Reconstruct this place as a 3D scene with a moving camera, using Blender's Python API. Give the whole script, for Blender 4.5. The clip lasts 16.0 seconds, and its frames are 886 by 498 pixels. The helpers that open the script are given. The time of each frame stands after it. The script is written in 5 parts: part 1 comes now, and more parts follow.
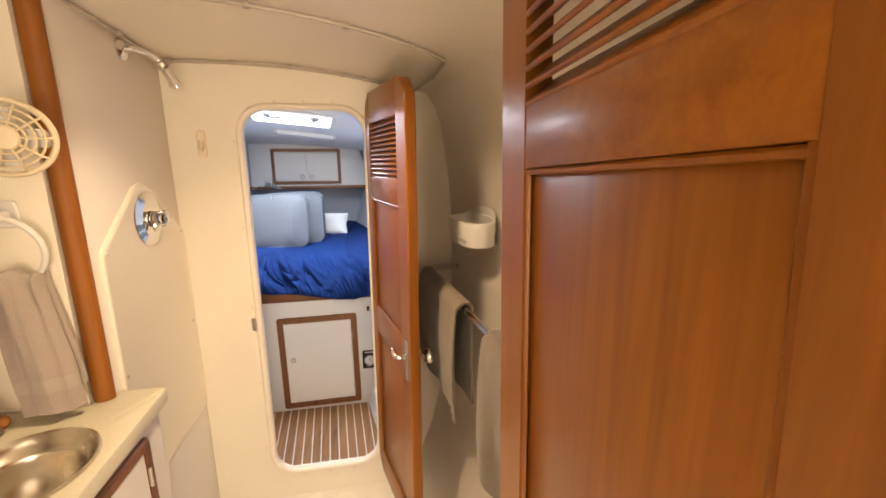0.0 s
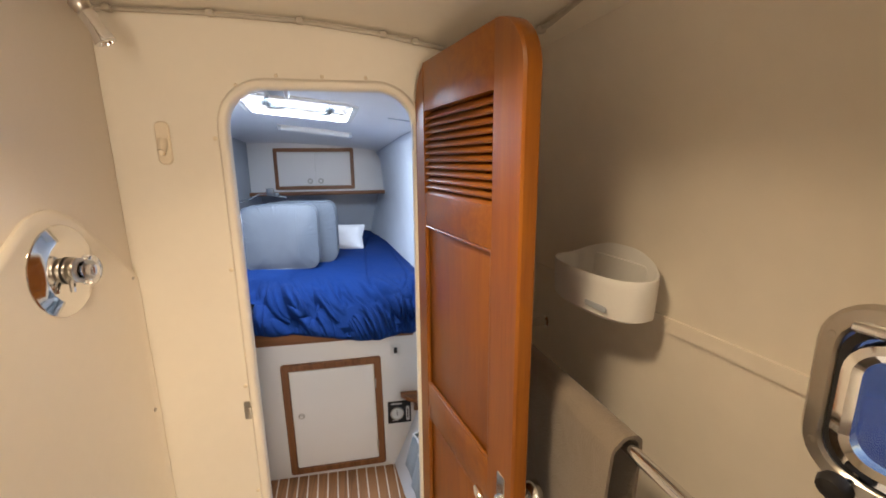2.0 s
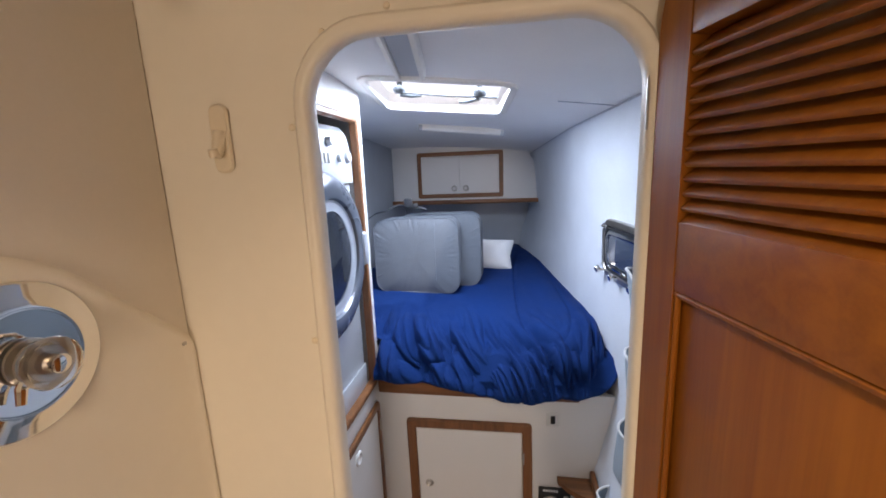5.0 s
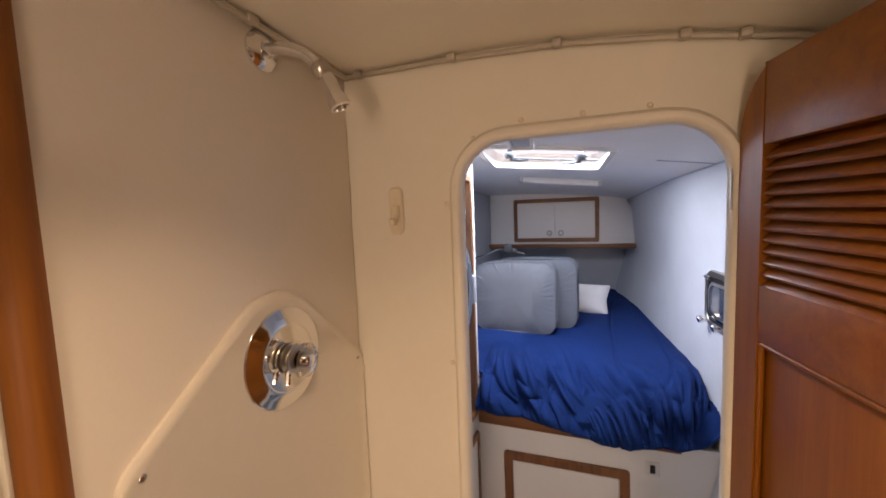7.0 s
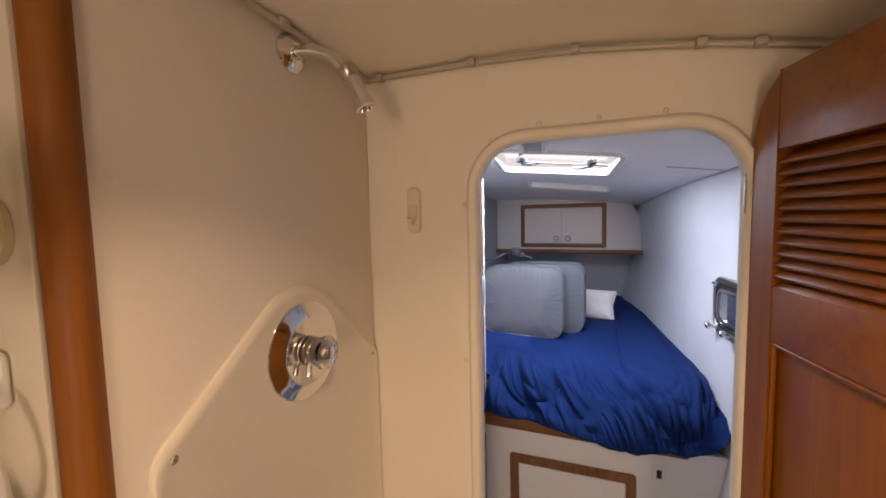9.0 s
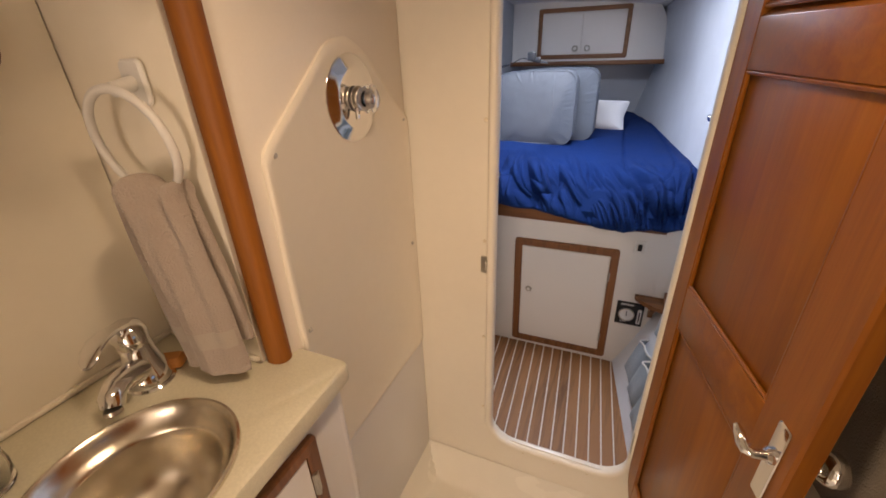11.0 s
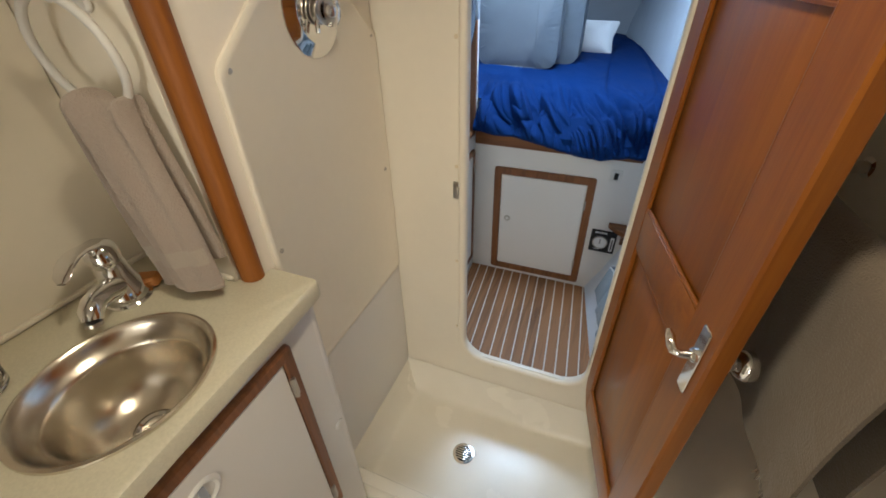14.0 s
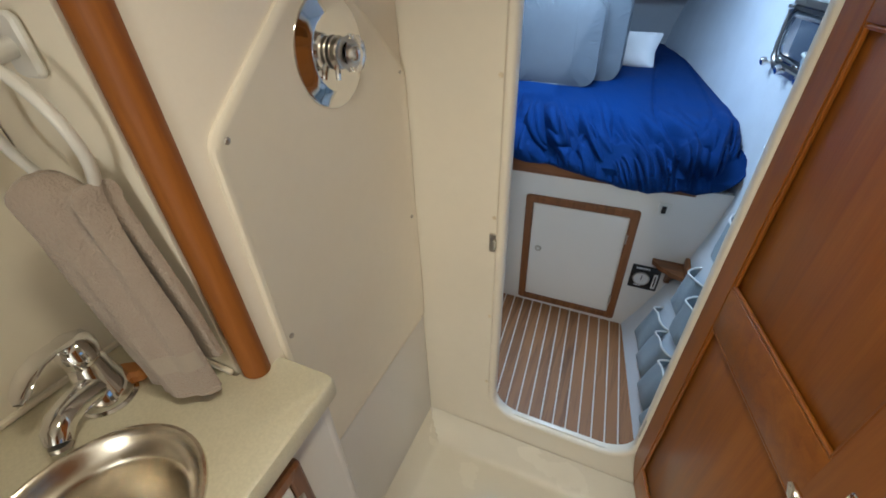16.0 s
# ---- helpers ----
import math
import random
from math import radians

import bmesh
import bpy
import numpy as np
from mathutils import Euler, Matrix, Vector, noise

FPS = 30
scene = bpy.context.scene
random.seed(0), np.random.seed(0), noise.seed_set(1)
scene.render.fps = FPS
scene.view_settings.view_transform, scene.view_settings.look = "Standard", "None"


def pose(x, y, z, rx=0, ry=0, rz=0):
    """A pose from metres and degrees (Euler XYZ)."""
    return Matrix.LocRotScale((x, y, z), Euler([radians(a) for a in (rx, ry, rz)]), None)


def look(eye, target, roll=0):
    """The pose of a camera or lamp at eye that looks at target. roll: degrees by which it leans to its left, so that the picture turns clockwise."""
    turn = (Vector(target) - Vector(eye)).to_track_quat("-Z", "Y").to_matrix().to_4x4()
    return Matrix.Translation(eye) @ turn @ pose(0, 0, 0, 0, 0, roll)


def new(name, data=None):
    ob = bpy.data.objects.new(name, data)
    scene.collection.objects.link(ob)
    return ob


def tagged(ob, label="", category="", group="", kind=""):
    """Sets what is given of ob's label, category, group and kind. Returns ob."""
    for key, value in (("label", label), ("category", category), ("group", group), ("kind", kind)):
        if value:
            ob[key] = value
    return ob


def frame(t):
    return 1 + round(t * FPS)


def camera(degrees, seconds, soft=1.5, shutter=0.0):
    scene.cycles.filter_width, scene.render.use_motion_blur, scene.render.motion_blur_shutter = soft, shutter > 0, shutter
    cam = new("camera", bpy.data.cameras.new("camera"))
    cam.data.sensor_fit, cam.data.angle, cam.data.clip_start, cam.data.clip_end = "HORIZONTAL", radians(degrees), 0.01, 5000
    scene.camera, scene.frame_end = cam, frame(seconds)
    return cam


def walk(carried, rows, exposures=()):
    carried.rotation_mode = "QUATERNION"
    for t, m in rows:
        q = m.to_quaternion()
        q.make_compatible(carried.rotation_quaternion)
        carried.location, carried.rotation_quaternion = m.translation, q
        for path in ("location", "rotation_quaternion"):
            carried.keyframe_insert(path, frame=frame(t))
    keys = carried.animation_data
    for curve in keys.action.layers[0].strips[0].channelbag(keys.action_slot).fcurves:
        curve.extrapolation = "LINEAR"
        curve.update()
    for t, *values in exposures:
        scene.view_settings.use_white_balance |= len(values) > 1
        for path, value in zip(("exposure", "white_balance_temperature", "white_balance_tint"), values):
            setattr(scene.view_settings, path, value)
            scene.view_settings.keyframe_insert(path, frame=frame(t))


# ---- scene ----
cam = camera(94.5, 16.0, 1.7)
PATH = [
    (0, (0.229, 0.043, 1.514), (0.589, 1.966, 1.095), -0.4),
    (0.5, (0.208, 0.154, 1.527), (0.557, 2.076, 1.096), -0.4),
    (1, (0.209, 0.237, 1.517), (0.557, 2.159, 1.089), -0.8),
    (1.5, (0.19, 0.462, 1.531), (0.557, 2.382, 1.109), -0.5),
    (2, (0.121, 0.6, 1.536), (0.467, 2.524, 1.111), -0.5),
    (2.5, (0.105, 0.664, 1.541), (0.406, 2.596, 1.119), -0.9),
    (3, (0.091, 0.833, 1.531), (0.24, 2.783, 1.114), -0.8),
    (3.5, (0.095, 0.984, 1.509), (0.182, 2.94, 1.098), -0.8),
    (4, (0.068, 1.11, 1.518), (0.141, 3.07, 1.127), -1.2),
    (4.5, (0.066, 1.15, 1.513), (0.047, 3.109, 1.11), -1.1),
    (5, (0.08, 1.093, 1.526), (-0.256, 3.026, 1.139), -2.3),
    (5.2, (0.078, 1.065, 1.534), (-0.423, 2.963, 1.155), -2.4),
    (7.5, (0.057, 0.897, 1.576), (-0.688, 2.747, 1.43), -1.9),
    (8, (0.049, 0.896, 1.574), (-0.698, 2.746, 1.441), -1.6),
    (10.5, (0.056, 0.767, 1.491), (-0.73, 2.529, 0.964), -1.9),
    (11, (0.086, 0.697, 1.439), (-0.648, 2.33, 0.548), -2.3),
    (11.5, (0.146, 0.64, 1.396), (-0.543, 2.176, 0.317), -2.3),
    (12, (0.19, 0.609, 1.384), (-0.49, 2.121, 0.265), -2.3),
    (12.5, (0.22, 0.602, 1.372), (-0.442, 2.104, 0.23), -2.1),
    (13, (0.222, 0.613, 1.384), (-0.439, 2.109, 0.234), -2.6),
    (13.5, (0.174, 0.648, 1.402), (-0.467, 2.143, 0.238), -1.9),
    (14, (0.138, 0.685, 1.43), (-0.49, 2.183, 0.262), -1.6),
    (14.5, (0.132, 0.702, 1.45), (-0.495, 2.199, 0.282), -1.6),
    (15, (0.106, 0.724, 1.464), (-0.516, 2.223, 0.296), -1.5),
    (15.5, (0.068, 0.764, 1.462), (-0.569, 2.252, 0.288), -2.1),
    (16, (0.025, 0.853, 1.466), (-0.675, 2.32, 0.3), -2.3),
]

# stops, kelvin and tint, as the camera's own exposure and white balance drift
EXPOSURES = [
    (0.0, 0.32, 7100, 19), (2.0, 0.0, 6350, 16), (3.5, -0.26, 5800, 15), (5.0, -0.48, 6450, 20), (7.5, -0.69, 7200, 28), (8.2, -0.69, 7200, 28),
    (10.3, -0.60, 7150, 26), (11.0, -0.46, 6900, 24), (12.0, -0.44, 6350, 18), (13.5, -0.5, 5650, 8), (16.0, -0.55, 5300, 5),
]
walk(cam, [(t, look(eye, target, roll)) for t, eye, target, roll in PATH], EXPOSURES)

# ---- world and lights ----
world = bpy.data.worlds.new("sky")
scene.world = world
world.use_nodes = True
wt = world.node_tree
sky = wt.nodes.new("ShaderNodeTexSky")
sky.sky_type, sky.sun_disc = "NISHITA", False
sky.sun_elevation, sky.sun_rotation = radians(55), radians(140)
wt.links.new(sky.outputs[0], wt.nodes["Background"].inputs[0])
wt.nodes["Background"].inputs[1].default_value = 0.12


def lamp(name, kind, m, energy, colour, **settings):
    data = bpy.data.lights.new(name, kind)
    data.energy, data.color = energy, colour
    if kind == "AREA":
        data.shape, data.size, data.size_y = settings.get("shape", "RECTANGLE"), settings["size"], settings.get("size_y", settings["size"])
        data.spread = settings.get("spread", math.pi)
    if kind == "SUN":
        data.angle = settings["angle"]
    if kind == "POINT":
        data.shadow_soft_size = settings["size"]
    ob = new(name, data)
    ob.matrix_world = m
    return ob


SUN_DIR = Vector((math.sin(radians(140)) * math.cos(radians(55)), math.cos(radians(140)) * math.cos(radians(55)), math.sin(radians(55))))
lamp("sun", "SUN", look(SUN_DIR * 20, (0, 0, 0)), 3.0, (1, 0.95, 0.88), angle=radians(0.5))
WARM = (1.0, 0.775, 0.48)
lamp("head_ceiling_lamp_light", "AREA", pose(0.05, 0.98, 1.862, 0, 0, 0), 4.2, WARM, size=0.13, shape="DISK", spread=radians(126))
# fill lamp added out of view in the passage, for soft light from aft
lamp("aft_fill_light", "AREA", pose(0.48, -1.55, 1.25, 90, 0, 0), 27.0, (1.0, 0.83, 0.60), size=0.44, size_y=1.0)
lamp("hatch_daylight", "AREA", pose(-0.148, 2.477, 1.757, 0, 4, 6.5), 20.0, (0.71, 0.855, 1.0), size=0.395, size_y=0.385)


# ---- materials ----
def mat(name, colour, rough=0.5, metal=0.0, vary=0.06, scale=6.0, bump=0.0, bump_scale=120.0, coat=0.0, sheen=0.0, spec=0.5, stain=0.0, stain_colour=(0.4, 0.33, 0.22), object_random=0.0, stretch=(1, 1, 1)):
    """A plain surface with two scales of variation and fine relief."""
    m = bpy.data.materials.new(name)
    m.use_nodes = True
    t = m.node_tree
    b = t.nodes["Principled BSDF"]
    co = t.nodes.new("ShaderNodeTexCoord")
    mp = t.nodes.new("ShaderNodeMapping")
    mp.inputs["Scale"].default_value = stretch
    t.links.new(co.outputs["Object"], mp.inputs[0])
    big = t.nodes.new("ShaderNodeTexNoise")
    big.inputs["Scale"].default_value, big.inputs["Detail"].default_value = scale, 5
    fine = t.nodes.new("ShaderNodeTexNoise")
    fine.inputs["Scale"].default_value, fine.inputs["Detail"].default_value = bump_scale, 3
    for n in (big, fine):
        t.links.new(mp.outputs[0], n.inputs["Vector"])
    both = t.nodes.new("ShaderNodeMath")
    both.operation = "MULTIPLY_ADD"
    both.inputs[1].default_value = 0.35
    t.links.new(fine.outputs[0], both.inputs[0])
    t.links.new(big.outputs[0], both.inputs[2])
    ramp = t.nodes.new("ShaderNodeValToRGB")
    ramp.color_ramp.elements[0].position, ramp.color_ramp.elements[1].position = 0.45, 0.9
    ramp.color_ramp.elements[0].color = (*[c * (1 - vary) for c in colour], 1)
    ramp.color_ramp.elements[1].color = (*[min(1, c * (1 + vary)) for c in colour], 1)
    t.links.new(both.outputs[0], ramp.inputs[0])
    out = ramp.outputs[0]
    if object_random:
        info = t.nodes.new("ShaderNodeObjectInfo")
        mr = t.nodes.new("ShaderNodeMapRange")
        mr.inputs[3].default_value, mr.inputs[4].default_value = 1 - object_random, 1 + object_random
        t.links.new(info.outputs["Random"], mr.inputs[0])
        mul = t.nodes.new("ShaderNodeVectorMath")
        mul.operation = "MULTIPLY"
        t.links.new(out, mul.inputs[0])
        t.links.new(mr.outputs[0], mul.inputs[1])
        out = mul.outputs[0]
    if stain:
        sn = t.nodes.new("ShaderNodeTexNoise")
        sn.inputs["Scale"].default_value, sn.inputs["Detail"].default_value = scale * 0.7, 8
        t.links.new(co.outputs["Object"], sn.inputs["Vector"])
        sr = t.nodes.new("ShaderNodeValToRGB")
        sr.color_ramp.elements[0].position, sr.color_ramp.elements[1].position = 0.56, 0.75
        t.links.new(sn.outputs[0], sr.inputs[0])
        sf = t.nodes.new("ShaderNodeMath")
        sf.operation, sf.inputs[1].default_value = "MULTIPLY", stain
        t.links.new(sr.outputs[0], sf.inputs[0])
        mix = t.nodes.new("ShaderNodeMix")
        mix.data_type = "RGBA"
        t.links.new(sf.outputs[0], mix.inputs[0])
        t.links.new(out, mix.inputs[6])
        mix.inputs[7].default_value = (*stain_colour, 1)
        out = mix.outputs[2]
    t.links.new(out, b.inputs["Base Color"])
    rr = t.nodes.new("ShaderNodeMapRange")
    rr.inputs[3].default_value, rr.inputs[4].default_value = max(0.02, rough * 0.8), min(1, rough * 1.2)
    t.links.new(big.outputs[0], rr.inputs[0])
    t.links.new(rr.outputs[0], b.inputs["Roughness"])
    b.inputs["Metallic"].default_value = metal
    b.inputs["Coat Weight"].default_value = coat
    b.inputs["Coat Roughness"].default_value = 0.12
    b.inputs["Sheen Weight"].default_value = sheen
    b.inputs["Specular IOR Level"].default_value = spec
    if bump:
        bp = t.nodes.new("ShaderNodeBump")
        bp.inputs["Strength"].default_value, bp.inputs["Distance"].default_value = bump, 0.002
        t.links.new(fine.outputs[0], bp.inputs["Height"])
        t.links.new(bp.outputs[0], b.inputs["Normal"])
    return m


def wood(name, dark, light, along, rough=0.3, coat=0.0, random_tone=0.0, fine_scale=14.0):
    """Long-grained timber; along is the axis of the grain."""
    m = bpy.data.materials.new(name)
    m.use_nodes = True
    t = m.node_tree
    b = t.nodes["Principled BSDF"]
    co = t.nodes.new("ShaderNodeTexCoord")
    mp = t.nodes.new("ShaderNodeMapping")
    s = [fine_scale * 2.2] * 3
    s["xyz".index(along)] = fine_scale * 0.11
    mp.inputs["Scale"].default_value = s
    t.links.new(co.outputs["Object"], mp.inputs[0])
    grain = t.nodes.new("ShaderNodeTexNoise")
    grain.inputs["Scale"].default_value, grain.inputs["Detail"].default_value, grain.inputs["Distortion"].default_value = 1.6, 7, 0.7
    t.links.new(mp.outputs[0], grain.inputs["Vector"])
    pores = t.nodes.new("ShaderNodeTexNoise")
    pores.inputs["Scale"].default_value, pores.inputs["Detail"].default_value = 9, 3
    t.links.new(mp.outputs[0], pores.inputs["Vector"])
    cloud = t.nodes.new("ShaderNodeTexNoise")
    cloud.inputs["Scale"].default_value = 3.0
    t.links.new(co.outputs["Object"], cloud.inputs["Vector"])
    a = t.nodes.new("ShaderNodeMath")
    a.operation, a.inputs[1].default_value = "MULTIPLY_ADD", 0.30
    t.links.new(pores.outputs[0], a.inputs[0])
    t.links.new(grain.outputs[0], a.inputs[2])
    a2 = t.nodes.new("ShaderNodeMath")
    a2.operation, a2.inputs[1].default_value = "MULTIPLY_ADD", 0.35
    t.links.new(cloud.outputs[0], a2.inputs[0])
    t.links.new(a.outputs[0], a2.inputs[2])
    val = a2.outputs[0]
    if random_tone:
        info = t.nodes.new("ShaderNodeObjectInfo")
        a3 = t.nodes.new("ShaderNodeMath")
        a3.operation, a3.inputs[1].default_value = "MULTIPLY_ADD", random_tone
        t.links.new(info.outputs["Random"], a3.inputs[0])
        t.links.new(val, a3.inputs[2])
        val = a3.outputs[0]
    ramp = t.nodes.new("ShaderNodeValToRGB")
    ramp.color_ramp.elements[0].position, ramp.color_ramp.elements[1].position = 0.5, 1.05
    ramp.color_ramp.elements[0].color, ramp.color_ramp.elements[1].color = (*dark, 1), (*light, 1)
    t.links.new(val, ramp.inputs[0])
    t.links.new(ramp.outputs[0], b.inputs["Base Color"])
    rr = t.nodes.new("ShaderNodeMapRange")
    rr.inputs[3].default_value, rr.inputs[4].default_value = rough * 0.8, rough * 1.3
    t.links.new(grain.outputs[0], rr.inputs[0])
    t.links.new(rr.outputs[0], b.inputs["Roughness"])
    b.inputs["Coat Weight"].default_value, b.inputs["Coat Roughness"].default_value = coat, 0.15
    bp = t.nodes.new("ShaderNodeBump")
    bp.inputs["Strength"].default_value, bp.inputs["Distance"].default_value = 0.12, 0.001
    t.links.new(pores.outputs[0], bp.inputs["Height"])
    t.links.new(bp.outputs[0], b.inputs["Normal"])
    return m


def cloth(name, colour, weave=900.0, rough=0.9, vary=0.08, crease=0.35, sheen=0.2, crease_scale=9.0, nap=0.0015):
    """Woven cloth: soft creases and a fine weave."""
    m = mat(name, colour, rough, 0, vary, 5, 0, weave, sheen=sheen, spec=0.2)
    t = m.node_tree
    b = t.nodes["Principled BSDF"]
    co = t.nodes.new("ShaderNodeTexCoord")
    n1 = t.nodes.new("ShaderNodeTexNoise")
    n1.inputs["Scale"].default_value, n1.inputs["Detail"].default_value, n1.inputs["Distortion"].default_value = crease_scale, 4, 0.8
    n2 = t.nodes.new("ShaderNodeTexNoise")
    n2.inputs["Scale"].default_value = weave
    for n in (n1, n2):
        t.links.new(co.outputs["Object"], n.inputs["Vector"])
    b1 = t.nodes.new("ShaderNodeBump")
    b1.inputs["Strength"].default_value, b1.inputs["Distance"].default_value = crease, 0.02
    b2 = t.nodes.new("ShaderNodeBump")
    b2.inputs["Strength"].default_value, b2.inputs["Distance"].default_value = 0.6, nap
    t.links.new(n1.outputs[0], b1.inputs["Height"])
    t.links.new(n2.outputs[0], b2.inputs["Height"])
    t.links.new(b1.outputs[0], b2.inputs["Normal"])
    t.links.new(b2.outputs[0], b.inputs["Normal"])
    return m


def clear(name, colour, rough=0.0, ior=1.45, alpha_tint=1.0):
    m = bpy.data.materials.new(name)
    m.use_nodes = True
    b = m.node_tree.nodes["Principled BSDF"]
    b.inputs["Base Color"].default_value = (*colour, 1)
    b.inputs["Roughness"].default_value, b.inputs["IOR"].default_value = rough, ior
    b.inputs["Transmission Weight"].default_value = alpha_tint
    return m


GELCOAT = mat("cream_gelcoat", (0.85, 0.79, 0.67), 0.38, vary=0.025, scale=3, bump=0.03, bump_scale=45, stain=0.10, stain_colour=(0.68, 0.60, 0.47))
PAN = mat("glossy_gelcoat", (0.88, 0.84, 0.74), 0.26, vary=0.02, scale=4, bump=0.02, bump_scale=30, stain=0.12, stain_colour=(0.66, 0.56, 0.40), coat=0.12)
PANEL = mat("white_laminate", (0.79, 0.77, 0.74), 0.35, vary=0.02, scale=3, bump=0.03, bump_scale=200)
SHOWERWALL = mat("warm_laminate", (0.82, 0.76, 0.67), 0.36, vary=0.025, scale=3, bump=0.03, bump_scale=180)
LINER = mat("hull_liner", (0.70, 0.74, 0.79), 0.55, vary=0.04, scale=9, bump=0.22, bump_scale=150)
HULLPAINT = mat("cream_hull_paint", (0.76, 0.70, 0.60), 0.5, vary=0.04, scale=5, bump=0.08, bump_scale=25, stain=0.15, stain_colour=(0.62, 0.53, 0.40))
GREYWALL = mat("blue_grey_lining", (0.46, 0.49, 0.53), 0.7, vary=0.04, scale=8, bump=0.2, bump_scale=180)
CEIL = mat("headliner", (0.83, 0.83, 0.83), 0.6, vary=0.03, scale=4, bump=0.06, bump_scale=160)
VARNISH_Z = wood("varnished_teak_upright", (0.205, 0.057, 0.003), (0.33, 0.107, 0.0065), "z", 0.34, 0.10)
VARNISH_X = wood("varnished_teak_across", (0.205, 0.057, 0.003), (0.33, 0.107, 0.0065), "x", 0.34, 0.10)
TRIM_Z = wood("teak_trim_upright", (0.11, 0.040, 0.012), (0.26, 0.105, 0.036), "z", 0.4)
TRIM_Y = wood("teak_trim_along", (0.11, 0.040, 0.012), (0.26, 0.105, 0.036), "y", 0.4)
TRIM_X = wood("teak_trim_across", (0.11, 0.040, 0.012), (0.26, 0.105, 0.036), "x", 0.4)
POST = wood("oiled_teak_upright", (0.205, 0.060, 0.004), (0.33, 0.110, 0.008), "z", 0.55)
PLANK = wood("teak_plank", (0.095, 0.040, 0.013), (0.33, 0.148, 0.052), "y", 0.5, 0.0, 0.22, 20)
HOLLY = wood("pale_holly", (0.62, 0.55, 0.45), (0.82, 0.76, 0.66), "y", 0.5)
COUNTER = mat("speckled_counter", (0.65, 0.61, 0.47), 0.40, vary=0.06, scale=230, bump=0.05, bump_scale=520)
STEEL = mat("brushed_steel", (0.72, 0.67, 0.58), 0.20, 1.0, 0.06, 5, 0.10, 260, stretch=(1, 1, 8))
CHROME = mat("chrome", (0.80, 0.80, 0.80), 0.07, 1.0, 0.02)
NICKEL = mat("dull_nickel", (0.55, 0.52, 0.47), 0.3, 1.0, 0.05)
RUBBER = mat("black_rubber", (0.018, 0.018, 0.02), 0.5)
BLACK = mat("black_plastic", (0.012, 0.012, 0.014), 0.35)
WHITEP = mat("white_plastic", (0.76, 0.75, 0.72), 0.35, vary=0.03)
CREAMP = mat("aged_cream_plastic", (0.68, 0.575, 0.38), 0.4, vary=0.05)
DOG = mat("dark_grey_casting", (0.10, 0.11, 0.12), 0.4, 0.2)
HOOKP = mat("pale_cream_plastic", (0.80, 0.70, 0.53), 0.4, vary=0.04)
CURTAIN_TRACK = mat("grey_track", (0.50, 0.45, 0.37), 0.45, 0.15)
DUVET = cloth("blue_duvet_cotton", (0.0022, 0.025, 0.128), crease=0.42, sheen=0.0)
CUSHION = cloth("grey_cushion_cover", (0.138, 0.158, 0.184), crease=0.16, crease_scale=6, sheen=0.1)
COTTON = cloth("white_cotton", (0.80, 0.80, 0.80), crease=0.4)
TOWEL = cloth("taupe_terry", (0.41, 0.345, 0.295), weave=330, crease=0.35, sheen=0.25, nap=0.005)
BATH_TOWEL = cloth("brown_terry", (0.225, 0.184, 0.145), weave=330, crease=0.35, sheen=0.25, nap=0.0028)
POCKET = cloth("grey_blue_canvas", (0.27, 0.33, 0.38), crease=0.3)
WEBBING = cloth("dark_grey_webbing", (0.055, 0.062, 0.072), crease=0.2)
PIPING = cloth("white_piping", (0.72, 0.72, 0.70), crease=0.1)
WASHER = mat("silver_grey_enamel", (0.58, 0.60, 0.63), 0.32, 0.15, 0.02, bump=0.02)
DOORRING = mat("blue_grey_lacquer", (0.17, 0.19, 0.23), 0.28, 0.4, 0.03)
GREYP = mat("grey_plastic", (0.42, 0.45, 0.50), 0.35, 0.0, 0.04)
SMOKED = mat("smoked_glass", (0.025, 0.03, 0.04), 0.06, vary=0.1)
GLASS = clear("tinted_acrylic", (0.78, 0.84, 0.92), 0.06)
CLEAR = clear("clear_glass", (0.97, 0.97, 0.97), 0.02)
ACRYLIC = bpy.data.materials.new("milky_acrylic")
ACRYLIC.use_nodes = True
at = ACRYLIC.node_tree
tr = at.nodes.new("ShaderNodeBsdfTranslucent")
tr.inputs[0].default_value = (0.9, 0.92, 0.94, 1)
at.links.new(tr.outputs[0], at.nodes["Material Output"].inputs[0])
PAPER = mat("white_print", (0.75, 0.75, 0.75), 0.6)
AMBER = mat("amber_soap", (0.55, 0.22, 0.05), 0.4)
MAT = cloth("brown_bath_mat", (0.20, 0.16, 0.12), weave=200, crease=0.9, crease_scale=60)
WATER = mat("blue_water", (0.020, 0.032, 0.10), 0.25, vary=0.3, scale=0.5, bump=0.4, bump_scale=2)
LAMPGLASS = bpy.data.materials.new("glowing_lamp_lens")
LAMPGLASS.use_nodes = True
lb = LAMPGLASS.node_tree.nodes["Principled BSDF"]
lb.inputs["Emission Color"].default_value, lb.inputs["Emission Strength"].default_value = (*WARM, 1), 4.0

# ---- mesh helpers ----
ORIGIN = {}


def thing(name, at, label, category, group="", kind=""):
    ob = new(name)
    ob.empty_display_size = 0.05
    ob.location = at
    ORIGIN[ob] = Vector(at)
    return tagged(ob, label, category, group, kind)


def finish(bm, name, material, smooth=True):
    bmesh.ops.recalc_face_normals(bm, faces=bm.faces[:])
    me = bpy.data.meshes.new(name)
    bm.to_mesh(me)
    bm.free()
    me.materials.append(material)
    if smooth:
        me.polygons.foreach_set("use_smooth", [True] * len(me.polygons))
        me.set_sharp_from_angle(angle=radians(38))
    return me


